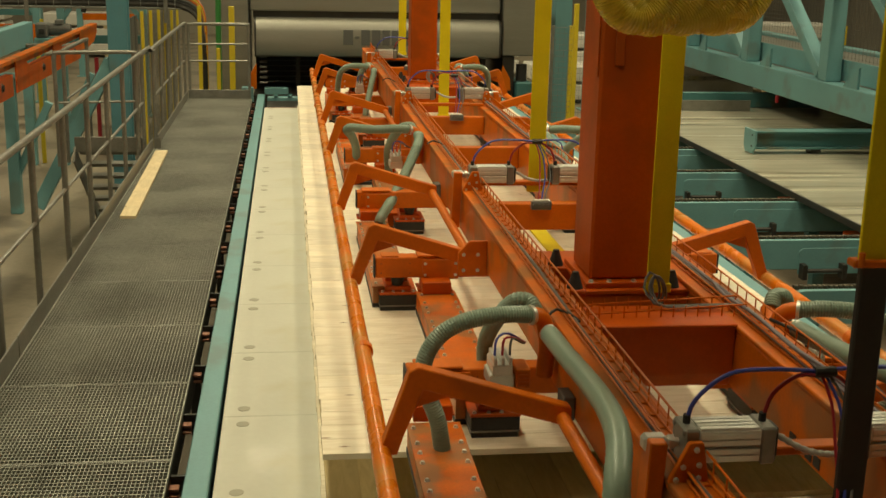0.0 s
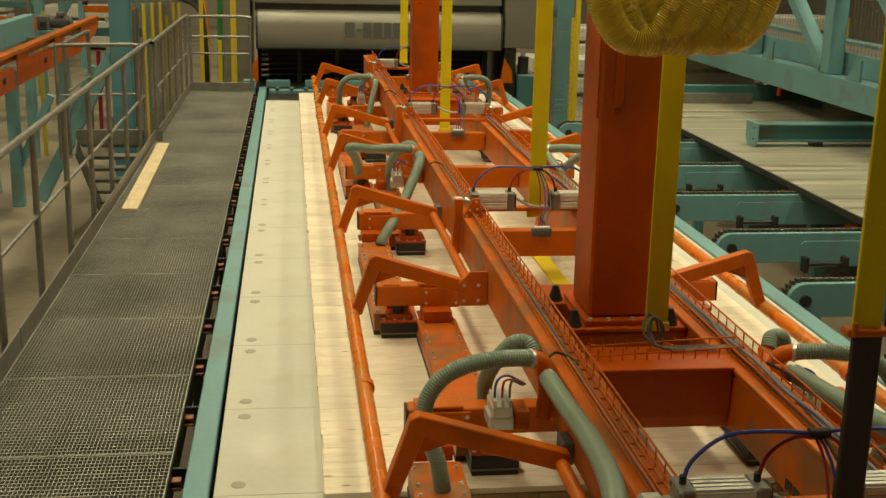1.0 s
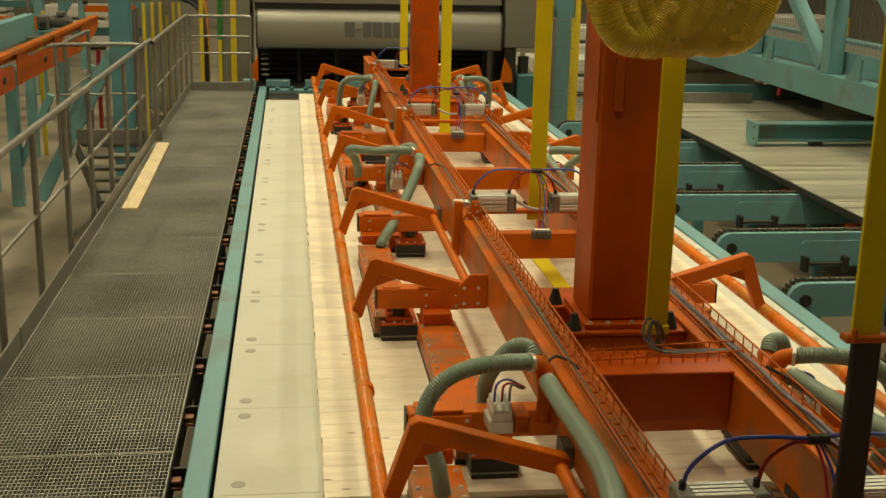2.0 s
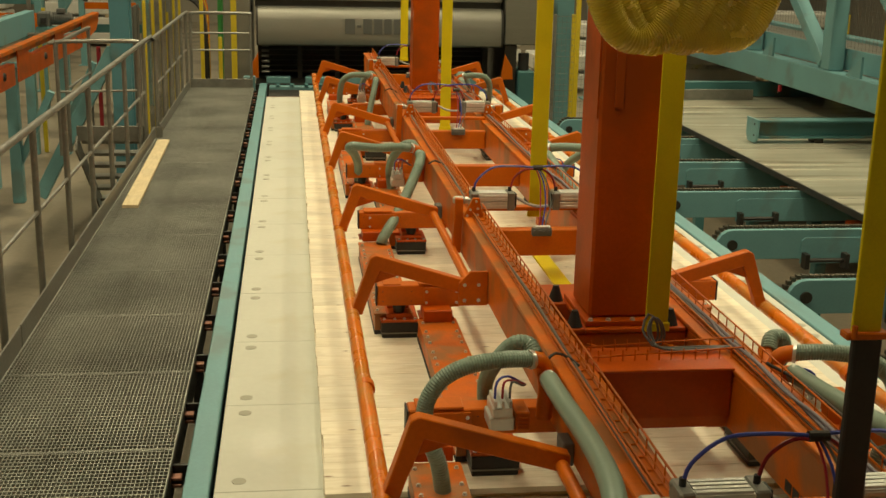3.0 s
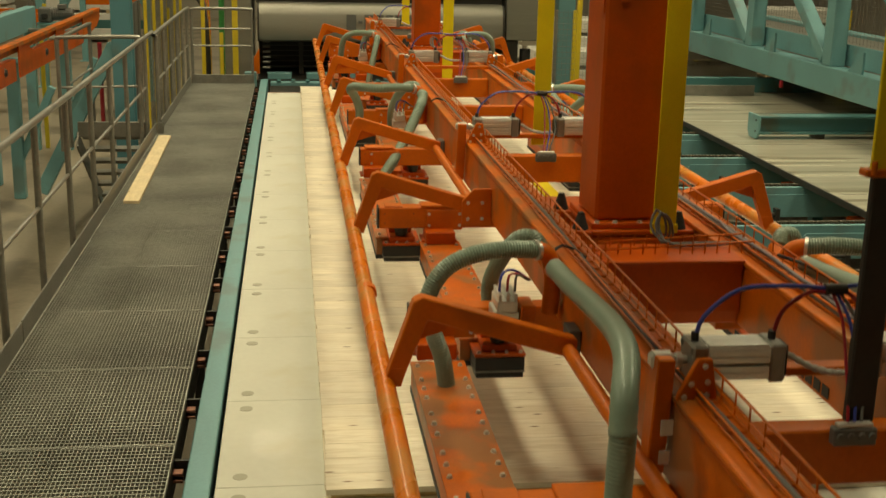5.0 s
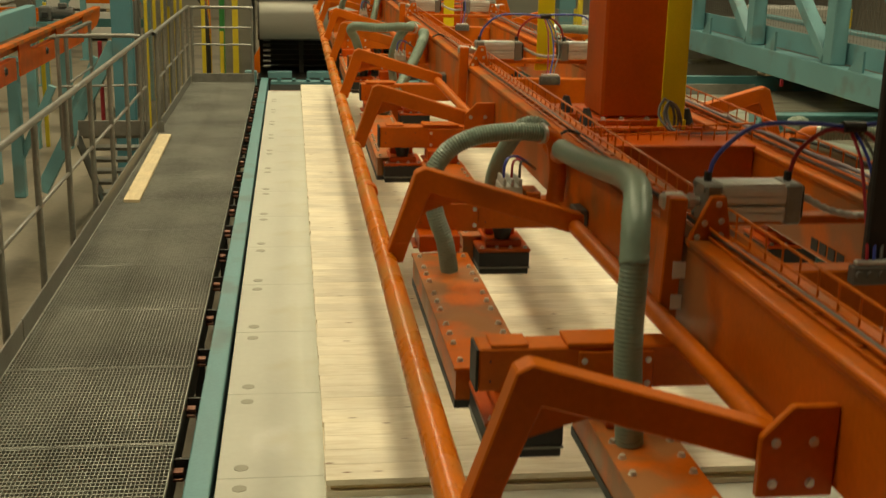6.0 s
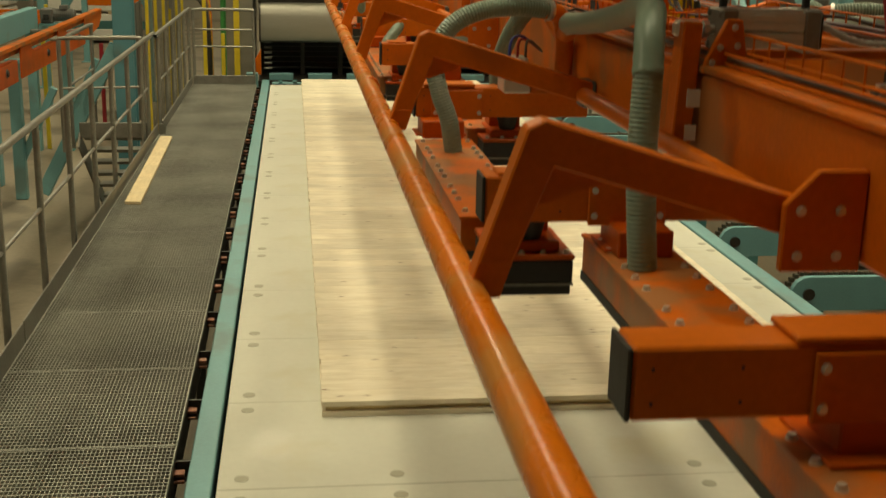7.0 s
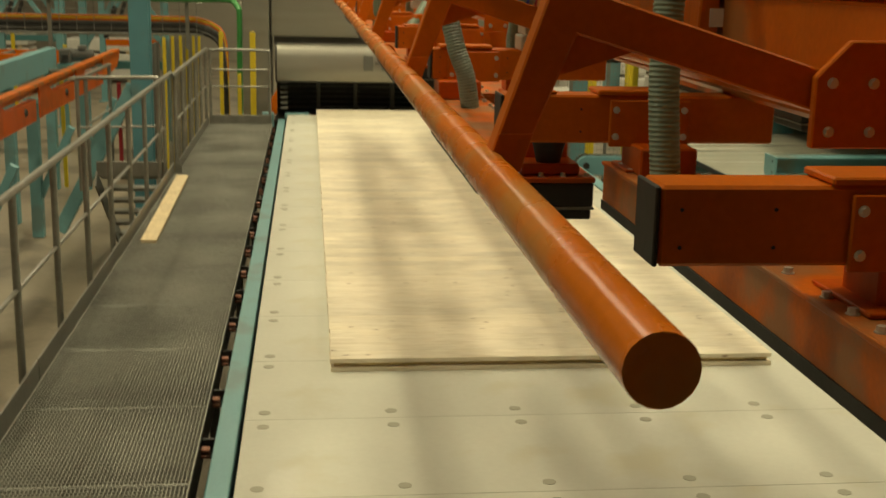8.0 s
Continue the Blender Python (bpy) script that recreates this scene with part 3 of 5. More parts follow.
            side_run = (
                [(0.915, -0.03, 0.705), (0.80, -0.06, 0.715), (0.66, -0.08, 0.70), (0.555, -0.09, 0.645), (0.497, -0.10, 0.54), (0.515, -0.12, 0.42), (0.55, -0.13, 0.32), (0.57, -0.13, 0.205)],
                [(0.915, -0.03, 0.705), (0.80, -0.02, 0.710), (0.65, 0.0, 0.70), (0.53, 0.03, 0.705), (0.47, 0.09, 0.70), (0.45, 0.22, 0.66), (0.50, 0.50, 0.57), (0.55, 0.80, 0.43), (0.565, 1.0, 0.30), (0.565, 1.07, 0.205)],
                [(0.915, -0.03, 0.705), (0.80, -0.02, 0.715), (0.68, 0.02, 0.70), (0.60, 0.08, 0.63), (0.572, 0.16, 0.50), (0.57, 0.25, 0.34), (0.57, 0.28, 0.205)])[k]
            part("hose", pipe(B(), [(mir(s, u), y + v, w) for u, v, w in side_run], 0.033, 16, 0.0052, 0.0014), HOSE, L, "ribbed grey-green vacuum hose")
            reach = (0.42, 0.83, 0.22)[k]
            rear_run = [(0.965, 0.10, 0.67), (0.94, 0.14, 0.705), (0.885, 0.17, 0.695), (0.835, 0.12 + 0.3 * reach, 0.60), (0.815, 0.1 + 0.7 * reach, 0.45), (0.82, reach, 0.32), (0.83, reach, 0.205)]
            part("hose", pipe(B(), [(mir(s, u), y + v, w) for u, v, w in rear_run], 0.033, 16, 0.0052, 0.0014), HOSE, L, "ribbed grey-green vacuum hose")
            bm = B()
            if k == 0:
                pipe(bm, [(mir(s, 0.965), y - 0.15, 0.665), (mir(s, 0.955), y - 0.45, 0.69), (mir(s, 0.94), y - 0.85, 0.735), (mir(s, 0.905), y - 1.22, 0.785),
                          (mir(s, 0.865), y - 1.46, 0.80), (mir(s, 0.825), y - 1.60, 0.76), (mir(s, 0.808), y - 1.66, 0.66)], 0.036, 16, 0.014, 0.0009)
                pipe(bm, [(mir(s, 0.812), y - 1.652, 0.685), (mir(s, 0.805), y - 1.67, 0.45), (mir(s, 0.82), y - 1.68, 0.205)], 0.0352, 16, 0.0055, 0.0012)
            elif k == 1:
                pipe(bm, [(mir(s, 0.965), y - 0.13, 0.675), (mir(s, 0.965), y - 0.24, 0.68), (mir(s, 0.93), y - 0.38, 0.62), (mir(s, 0.82), y - 0.62, 0.46), (mir(s, 0.71), y - 0.85, 0.33),
                          (mir(s, 0.63), y - 1.0, 0.25), (mir(s, 0.61), y - 1.03, 0.205)], 0.036, 16, 0.0055, 0.0012)
            else:
                pipe(bm, [(mir(s, 0.965), y - 0.13, 0.675), (mir(s, 0.96), y - 0.22, 0.66), (mir(s, 0.92), y - 0.34, 0.52), (mir(s, 0.87), y - 0.44, 0.32), (mir(s, 0.85), y - 0.46, 0.205)], 0.034, 16, 0.0055, 0.0012)
            part("hose", bm, HOSE, L, "grey-green vacuum hose, ribbed at its drop", smooth=True)
            bm = B()
            ebox(s, bm, 0.765, 0.865, y - 0.02, y + 0.12, 0.40, 0.455, 0.005)
            ebox(s, bm, 0.775, 0.855, y - 0.03, y + 0.12, 0.457, 0.50, 0.004)
            for u in (0.785, 0.815, 0.845):
                ebox(s, bm, u - 0.006, u + 0.006, y - 0.032, y + 0.10, 0.50, 0.53, 0.002)
            part("valve_block", bm, BRIGHT, L, "aluminium valve block")
            bm = B()
            ebox(s, bm, 0.868, 0.925, y - 0.03, y + 0.10, 0.40, 0.48, 0.004)
            for v in (0.41, 0.425, 0.44, 0.455):
                ebox(s, bm, 0.878, 0.915, y - 0.036, y - 0.031, v, v + 0.006)
            part("valve_cover", bm, ORANGE, L, "orange vented valve cover")
            for j, mat in enumerate((BLUE, RED, GREYCABLE)):
                xx = 0.785 + 0.03 * j
                bm = B()
                pipe(bm, [(mir(s, xx), y, 0.52), (mir(s, xx + 0.01), y + 0.02, 0.59), (mir(s, xx + 0.06), y + 0.06, 0.60 - 0.02 * j), (mir(s, 0.93), y + 0.12, 0.54)], 0.005, 6, 0.02)
                part("air_line", bm, mat, L, smooth=True)
        for k in range(4):
            # pneumatic cylinder across the frame
            y = 2.985 + 3.98 * k
            bm = B()
            prism(bm, [(y - 0.05, 0.70), (y - 0.05, 0.735), (y - 0.045, 0.74), (y - 0.05, 0.75), (y - 0.05, 0.79), (y - 0.02, 0.795), (y - 0.012, 0.788),
                       (y + 0.012, 0.788), (y + 0.02, 0.795), (y + 0.05, 0.79), (y + 0.05, 0.70)], "x", *sorted((mir(s, 1.113), mir(s, 1.292))))
            cyl = part("air_cylinder", bm, BRIGHT, L, "grooved aluminium pneumatic cylinder")
            for u in (1.07, 1.29):
                bm = B()
                ebox(s, bm, u, u + 0.045, y - 0.055, y + 0.055, 0.69, 0.80, 0.006)
                for dy in (-0.04, 0.04):
                    for dz in (0.705, 0.785):
                        bolt(bm, (mir(s, u + (0.0 if u < 1.2 else 0.045)), y + dy, dz), (s if u < 1.2 else -s, 0, 0), 0.007, 0.004)
                part("end_block", bm, STEEL, cyl, "cast end block")
            bm = B()
            rod(bm, (mir(s, 1.072), y, 0.745), (mir(s, 1.03), y, 0.745), 0.012, 10)
            rod(bm, (mir(s, 1.055), y, 0.745), (mir(s, 1.04), y, 0.745), 0.022, 6)
            ebox(s, bm, 0.965, 1.035, y - 0.026, y + 0.026, 0.722, 0.768, 0.01)
            part("clevis", bm, BRIGHT, cyl, "steel rod clevis")
            bm = B()
            prism(bm, [(mir(s, u), v) for u, v in ((1.02, 0.640), (1.025, 0.67), (1.075, 0.775), (1.115, 0.775), (1.135, 0.662), (1.135, 0.640))], "y", y - 0.085, y - 0.065, 0.003)
            cm = part("cylinder_mount", bm, ORANGE, L, "orange bolted cylinder mount")
            bolts(cm, [(mir(s, u), y - 0.085, v) for u, v in ((1.042, 0.668), (1.105, 0.672), (1.06, 0.705), (1.105, 0.71), (1.095, 0.755))], (0, -1, 0), 0.0065)
            bm = B()
            bar(bm, (mir(s, 0.998), y - 0.02, 0.765), (mir(s, 0.985), y - 0.02, 0.43), 0.05, 0.075, (0, 1, 0), 0.004)
            part("lever", bm, ORANGE, L, "orange lever")
            bm = B()
            pipe(bm, [(mir(s, 1.09), y, 0.80), (mir(s, 1.11), y - 0.005, 0.87), (mir(s, 1.20), y - 0.01, 0.945), (mir(s, 1.33), y - 0.01, 0.955), (mir(s, 1.47), y - 0.01, 0.945)], 0.0065, 7, 0.02)
            part("air_line", bm, BLUE, L, smooth=True)
            bm = B()
            pipe(bm, [(mir(s, 1.31), y, 0.80), (mir(s, 1.335), y, 0.88), (mir(s, 1.40), y - 0.01, 0.935), (mir(s, 1.46), y - 0.015, 0.935)], 0.0065, 7, 0.02)
            part("air_line", bm, RED, L, smooth=True)
            if s < 0:
                bm = B()
                pipe(bm, [(1.335, y, 0.765), (1.37, y - 0.01, 0.75), (1.42, y - 0.03, 0.725), (1.48, y - 0.05, 0.715), (1.54, y - 0.06, 0.72)], 0.009, 10, 0.010, 0.0012)
                part("exhaust_hose", bm, MILKY, cyl, "milky ribbed exhaust hose")
            bm = B()
            for v in (0.712, 0.731, 0.757, 0.776):
                ebox(s, bm, 1.117, 1.288, y - 0.0535, y - 0.0505, v - 0.0082, v + 0.0082, 0.0012)
            for v in (-0.035, -0.012, 0.012, 0.035):
                ebox(s, bm, 1.117, 1.288, y + v - 0.009, y + v + 0.009, 0.789, 0.7985, 0.0012)
            part("rib", bm, BRIGHT, cyl)
            part("port_plate", ebox(s, B(), 1.336, 1.350, y - 0.03, y + 0.03, 0.70, 0.79, 0.003), DARK, cyl, "black port plate")
            for u in (1.09, 1.31):
                part("fitting", rod(B(), (mir(s, u), y, 0.80), (mir(s, u), y, 0.825), 0.011, 8), DARK, cyl, "black push-in fitting")
    for ya2 in (3.2, 7.3, 11.4):
        pts = [(1.80, ya2 + 1.55, 0.70), (1.785, ya2 + 1.35, 0.695), (1.80, ya2 + 1.05, 0.70), (1.79, ya2 + 0.7, 0.70), (1.81, ya2 + 0.45, 0.70), (1.80, ya2, 0.70)]
        part("cable", pipe(B(), pts, 0.007, 8, 0.04), LILAC_DULL, L, "thick lilac-grey cable on the tray", smooth=True)
        pts = [(1.84, ya2 + 1.0, 0.70), (1.87, ya2 + 0.75, 0.715), (1.90, ya2 + 0.45, 0.70), (1.865, ya2 + 0.15, 0.72), (1.82, ya2 - 0.1, 0.70)]
        part("cable", pipe(B(), pts, 0.007, 8, 0.04), DARK, L, "loose black cable", smooth=True)
        pts = [(0.985, ya2 + 1.12, 0.69), (1.03, ya2 + 1.16, 0.705), (1.08, ya2 + 1.14, 0.69), (1.11, ya2 + 1.10, 0.672)]
        part("cable", pipe(B(), pts, 0.006, 8, 0.03), DARK, L, "loose black cable", smooth=True)
    # small stickers and a nameplate with unreadable print
    for x0, x1, y, z0, z1 in ((0.985, 1.02, 2.905, 0.555, 0.60), (0.985, 1.015, 2.905, 0.47, 0.51)):
        part("sticker", box(B(), x0, x1, y, y + 0.002, z0, z1), STICKER, L, "small white sticker")
    for j in range(4):
        part("print_bar", box(B(), 1.7265, 1.7290, 3.45 + 0.065 * j, 3.50 + 0.065 * j, 0.415, 0.455), DARK, L, "dark bar of faded print")
    # cross members, masts and their feet
    part("cross_member", box(B(), 1.172, 1.728, 8.80, 8.88, 0.44, 0.60, 0.005), ORANGE, L)
    for k in range(4):
        y = 2.985 + 3.98 * k - (0.33 if k == 2 else 0.0)
        part("cross_member", box(B(), 1.172, 1.728, y - 0.18, y - 0.10, 0.44, 0.60, 0.005), ORANGE, L)
        part("cross_member", box(B(), 1.14, 1.76, y + 0.06, y + 0.12, 0.662, 0.688, 0.004), ORANGE, L)
        bm = B()
        box(bm, CX - 0.06, CX + 0.06, y - 0.22, y - 0.185, 0.57, 0.62, 0.004)
        for u in (-0.045, -0.015, 0.015, 0.045):
            rod(bm, (CX + u, y - 0.23, 0.60), (CX + u, y - 0.185, 0.60), 0.010, 8)
        part("valve_island", bm, GREYCABLE, L, "small dark valve island")
        part("valve_cap", box(B(), CX - 0.05, CX + 0.05, y - 0.215, y - 0.19, 0.6205, 0.632, 0.003), BRIGHT, L, "aluminium valve cap")
        bm = B()
        rod(bm, (CX - 0.03, y - 0.012, 0.945), (CX + 0.03, y - 0.012, 0.945), 0.016, 10)
        part("line_joint", bm, BLACK_STEEL, L)
        for j, mat in enumerate((RED, BLUE, GREYCABLE)):
            bm = B()
            w = 0.02 * (j - 1)
            pipe(bm, [(CX + 0.5 * w, y - 0.01, 0.94), (CX + 0.03 + w, y - 0.05, 0.87), (CX + 0.035 + 1.6 * w, y - 0.12, 0.75), (CX + 0.01 + w, y - 0.18, 0.66), (CX + w, y - 0.205, 0.615)], 0.0045, 6, 0.03)
            part("air_line", bm, mat, L, smooth=True)
    for ym in (5.07, 12.94):
        bm = B()
        prism(bm, [(ym - 0.81, 0.655), (ym - 0.81, 0.46), (ym - 0.78, 0.40), (ym - 0.66, 0.40), (ym - 0.66, 0.655)], "x", 1.172, 1.728, 0.004)
        prism(bm, [(ym - 0.83, 0.657), (ym - 0.83, 0.668), (ym - 0.56, 0.668), (ym - 0.56, 0.657)], "x", 1.172, 1.728, 0.003)
        part("mast_cross_beam", bm, RED_ORANGE, L, "orange box cross beam")
        part("mast_bearer", box(B(), 1.172, 1.728, ym - 0.235, ym - 0.15, 0.36, 0.618, 0.006), ORANGE, L)
        part("mast_bearer", box(B(), 1.172, 1.728, ym + 0.36, ym + 0.46, 0.36, 0.618, 0.006), RED_ORANGE, L)
        # base plate with a hand hole on either side of the mast
        base = part("mast_base", box(B(), 1.27, 1.62, ym - 0.245, ym + 0.45, 0.622, 0.640, 0.003), RED_ORANGE, L, "orange mast base plate")
        for x0, x1 in ((1.176, 1.268), (1.622, 1.724)):
            for y0, y1 in ((-0.245, -0.13), (0.13, 0.45)):
                part("base_wing", box(B(), x0, x1, ym + y0, ym + y1, 0.622, 0.640, 0.003), RED_ORANGE, base)
        bm = B()
        box(bm, 1.275, 1.617, ym - 0.21, ym + 0.22, 0.641, 0.665, 0.003)
        fl = part("mast_flange", bm, RED_ORANGE, L, "bolted mast flange")
        bolts(fl, [(u, ym - 0.195, 0.665) for u in (1.30, 1.38, 1.49, 1.59)], (0, 0, 1), 0.010, 0.010)
        bm = B()
        box(bm, 1.300, 1.580, ym - 0.16, ym + 0.15, 0.666, 6.5, 0.012)
        mast = part("mast", bm, RED_ORANGE, L, "red-orange square lifting mast")
        bm = B()
        box(bm, 1.293, 1.299, ym - 0.14, ym - 0.06, 1.55, 6.5)
        box(bm, 1.36, 1.40, ym - 0.172, ym - 0.161, 1.60, 6.5, 0.003)
        part("guide_strip", bm, RED_ORANGE, mast)
        for u, v in ((1.228, -0.195), (1.662, -0.195), (1.228, 0.19), (1.66, 0.19)):
            bm = B()
            rod(bm, (u, ym + v, 0.641), (u, ym + v, 0.705), 0.036, 14, 0.016)
            rod(bm, (u, ym + v, 0.7045), (u, ym + v, 0.713), 0.015, 10)
            part("rubber_buffer", bm, DARK, L, "black conical rubber buffer", smooth=True)
        bm = B()
        for u in (1.30, 1.62):
            rod(bm, (u - 0.02, ym - 0.24, 0.57), (u + 0.025, ym - 0.50, 0.63), 0.006, 6)
        rod(bm, (1.15, ym - 0.60, 0.685), (1.80, ym - 0.60, 0.715), 0.004, 6)
        rod(bm, (1.15, ym - 0.72, 0.685), (1.80, ym - 0.72, 0.715), 0.004, 6)
        for j in range(14):
            rod(bm, (1.15 + j * 0.05, ym - 0.60, 0.668), (1.15 + j * 0.05, ym - 0.60, 0.715), 0.003, 5)
            rod(bm, (1.15 + j * 0.05, ym - 0.72, 0.668), (1.15 + j * 0.05, ym - 0.72, 0.715), 0.003, 5)
        part("cross_tray", bm, ORANGE, L, "orange wire-mesh cross tray")
        for j in range(3):
            u = 0.026 * j * (1 if j % 2 else -0.6)
            pts = [(1.82, ym - 0.62 - 0.012 * j, 0.69), (1.66, ym - 0.66 + 0.02 * j, 0.685), (1.50 - 0.01 * j, ym - 0.64 + 0.01 * j, 0.685),
                   (1.455 + 0.3 * u, ym - 0.60, 0.705), (1.440 + 0.5 * u, ym - 0.58 + 0.01 * j, 0.75 + 0.2 * u), (1.465 + 0.4 * u, ym - 0.56 + 0.012 * j, 0.795 - 0.2 * u),
                   (1.505 + 0.3 * u, ym - 0.54 + 0.01 * j, 0.76), (1.52 + 0.5 * u, ym - 0.52, 0.70), (1.525 + 0.5 * u, ym - 0.46, 0.645)]
            part("cable_loop", pipe(B(), pts, 0.0055, 7, 0.025), GREYCABLE, L, "looped grey cable", smooth=True)
    # yellow lifting straps
    for xs, ys, zb in ((1.572, 4.79, 0.65), (1.50, 7.05, 0.63), (1.49, 11.45, 0.45), (1.50, 15.9, 0.66)):
        bm = B()
        box(bm, xs - 0.05, xs + 0.05, ys - 0.006, ys + 0.006, zb, 6.5, 0.002)
        box(bm, xs - 0.058, xs + 0.058, ys - 0.012, ys + 0.012, zb - 0.01, zb + 0.03, 0.003)
        part("lifting_strap", bm, YELLOW, L, "flat yellow woven lifting strap")
    bm = B()
    box(bm, 1.455, 1.535, 2.81, 2.822, 1.30, 6.5, 0.002)
    near = part("lifting_strap", bm, YELLOW, L, "flat yellow woven lifting strap")
    bm = B()
    box(bm, 1.462, 1.542, 2.805, 2.83, 0.62, 1.298, 0.005)
    part("strap_sleeve", bm, DARK, near, "black protective strap sleeve")
    bm = B()
    box(bm, 1.435, 1.555, 2.795, 2.84, 1.292, 1.312, 0.004)
    rod(bm, (1.452, 2.79, 1.30), (1.452, 2.79, 1.335), 0.008, 8)
    part("strap_clip", bm, ORANGE, near, "rusty clip")
    # flat yellow brace lying inside the frame
    bm = B()
    bar(bm, (1.59, 7.70, 0.30), (1.59, 5.55, 0.30), 0.10, 0.012)
    part("yellow_brace", bm, YELLOW, L, "flat yellow brace strap")
    return L


LIFTER = lifter()


# ---- unseen overhead gantry, added to carry the lifter and reel its straps ----
def gantry():
    g = root("lifting_gantry", (CX, 9.0, ROOF), "unseen orange overhead gantry that guides the lifting masts, reels the straps and shades the lifter", "gantry")
    for x in (CX - 0.62, CX + 0.50):
        part("girder", box(B(), x, x + 0.12, 0.8, 15.6, 6.62, 6.90, 0.01), RED_ORANGE, g, "red-orange longitudinal girder")
        for y in (1.5, 8.4, 15.2):
            part("hanger", box(B(), x + 0.03, x + 0.09, y, y + 0.06, 6.901, ROOF - 0.002, 0.004), STEEL, g)
    for y in (2.75, 4.60, 5.10, 7.0, 11.4, 12.73, 13.23, 15.85 - 0.3):
        part("cross_beam", box(B(), CX - 0.498, CX + 0.498, y, y + 0.12, 6.64, 6.80, 0.006), RED_ORANGE, g)
    # unseen guide carriage before the near mast, added with its deck
    for x in (0.60, 1.702):
        part("carriage_side", box(B(), x, x + 0.118, 2.88, 5.35, 2.72, 2.94, 0.008), RED_ORANGE, g)
        for y in (2.95, 5.15):
            part("carriage_post", box(B(), x + 0.02, x + 0.09, y, y + 0.07, 2.942, ROOF - 0.002, 0.004), RED_ORANGE, g)
    # deck sized to block lamps and darken the near lifter as it rises
    part("carriage_deck", box(B(), 0.72, 1.70, 2.88, 4.0, 2.78, 2.82, 0.004), RED_ORANGE, g, "unseen red-orange deck plate that shades the raised lifter")
    part("guide_block", box(B(), 0.72, 1.70, 5.225, 5.32, 2.76, 2.92, 0.006), BLACK_STEEL, g, "dark mast guide bar")


gantry()


def coil():
    """Ribbed hose hanging in a slack loop of several turns."""
    c = root("spiral_hose", (1.5, 4.45, 2.3), "translucent yellow ribbed hose hanging in slack coils", "hose")
    for k in range(7):
        x0 = 1.095 + 0.069 * k
        pts = []
        for j in range(13):
            a = math.pi * (-0.05 + 1.10 * j / 12)
            pts.append((x0 + 0.34 * (1 - math.cos(a)) * 0.52, 4.30 + 0.02 * k + 0.12 * j / 12, 2.375 - (0.43 + 0.008 * (k % 2)) * math.sin(a)))
        bm = B()
        pipe(bm, pts, 0.066, 20, 0.005, 0.0016)
        part("turn", bm, COIL, c)
    return c


COIL_HOSE = coil()


# ---- the press at the far end ----
def press():
    p = root("panel_press", (CX, 20.5, FLOOR), "large stainless-clad panel press with a dark open mouth", "press")
    bm = B()
    prof = [(19.58, 0.50), (19.48, 0.505), (19.42, 0.53), (19.395, 0.60), (19.40, 0.75), (19.42, 0.92), (19.45, 1.03), (19.50, 1.09), (19.60, 1.12), (19.9, 1.12), (19.9, 0.50)]
    prism(bm, prof, "x", -0.50, 3.42)
    hood = part("front_hood", bm, STAINLESS, p, "rounded brushed stainless front hood", smooth=True)
    for x0 in (-0.53, 3.422):
        part("hood_end", prism(B(), [(u - 0.012, v) for u, v in prof], "x", x0, x0 + 0.028), BLACK_STEEL, hood)
    x = 0.88
    for w, gap in ((0.17, 0.02), (0.08, 0.02), (0.15, 0.02), (0.15, 0.02), (0.13, 0.02), (0.15, 0.02), (0.15, 0.0)):
        h0, h1 = (0.81, 0.85) if w == 0.08 else (0.71, 0.95)
        part("marking", box(B(), x, x + w - 0.015, 19.380, 19.42, h0, h1), GREYCABLE, hood, "dark grey painted marking block")
        x += w + gap
    part("upper_cover", box(B(), -0.60, 3.46, 19.62, 21.5, 1.22, 2.1, 0.02), STAINLESS, p, "plain stainless upper cover")
    # near-black block put in for the shade between hood and cover
    part("cover_gap", box(B(), -0.55, 3.44, 19.70, 21.4, 1.10, 1.235), BLACK_STEEL, p)
    part("side_column", box(B(), -1.05, -0.62, 19.55, 21.5, FLOOR, 1.95, 0.015), STAINLESS, p, "stainless side column")
    part("side_column", box(B(), 3.50, 4.05, 19.55, 21.5, 0.55, 1.95, 0.015), STAINLESS, p, "stainless side column")
    part("column_foot", box(B(), 3.52, 3.72, 19.60, 21.4, FLOOR, 0.549, 0.01), BLACK_STEEL, p, "dark steel column foot")
    part("drive_housing", box(B(), 3.74, 4.02, 19.50, 20.3, FLOOR, 0.12, 0.02), TEAL_DARK, p, "turquoise drive housing")
    part("drive_motor", rod(B(), (3.86, 19.7, 0.122), (3.86, 19.7, 0.40), 0.09, 14), DARK, p, "black upright drive motor", smooth=True)
    part("mouth_back", box(B(), -0.55, 3.45, 20.9, 21.0, -0.3, 1.1), BLACK_STEEL, p)
    part("mouth_bed", box(B(), -0.55, 3.45, 19.2, 21.0, -0.5, -0.08), BLACK_STEEL, p)
    for i in range(7):
        part("mouth_bar", box(B(), -0.42, 3.3, 20.2 + 0.02 * i, 20.3, 0.02 + 0.085 * i, 0.036 + 0.085 * i, 0.004), GREYCABLE, p, "grey platen edge in the mouth")
        part("mouth_bolt", rod(B(), (-0.46, 19.75, 0.06 + 0.085 * i), (-0.34, 19.75, 0.06 + 0.085 * i), 0.022, 8), STEEL, p)
    for i in range(6):
        xx = 0.12 + 0.62 * i
        part("mouth_frame", box(B(), xx, xx + 0.08, 20.05, 20.19, -0.08, 0.58, 0.006), BLACK_STEEL, p)
        part("lower_block", box(B(), xx - 0.5, xx - 0.12, 19.3, 19.5, -0.079, 0.02, 0.006), TEAL, p, "turquoise lower guide block")
    bm = B()
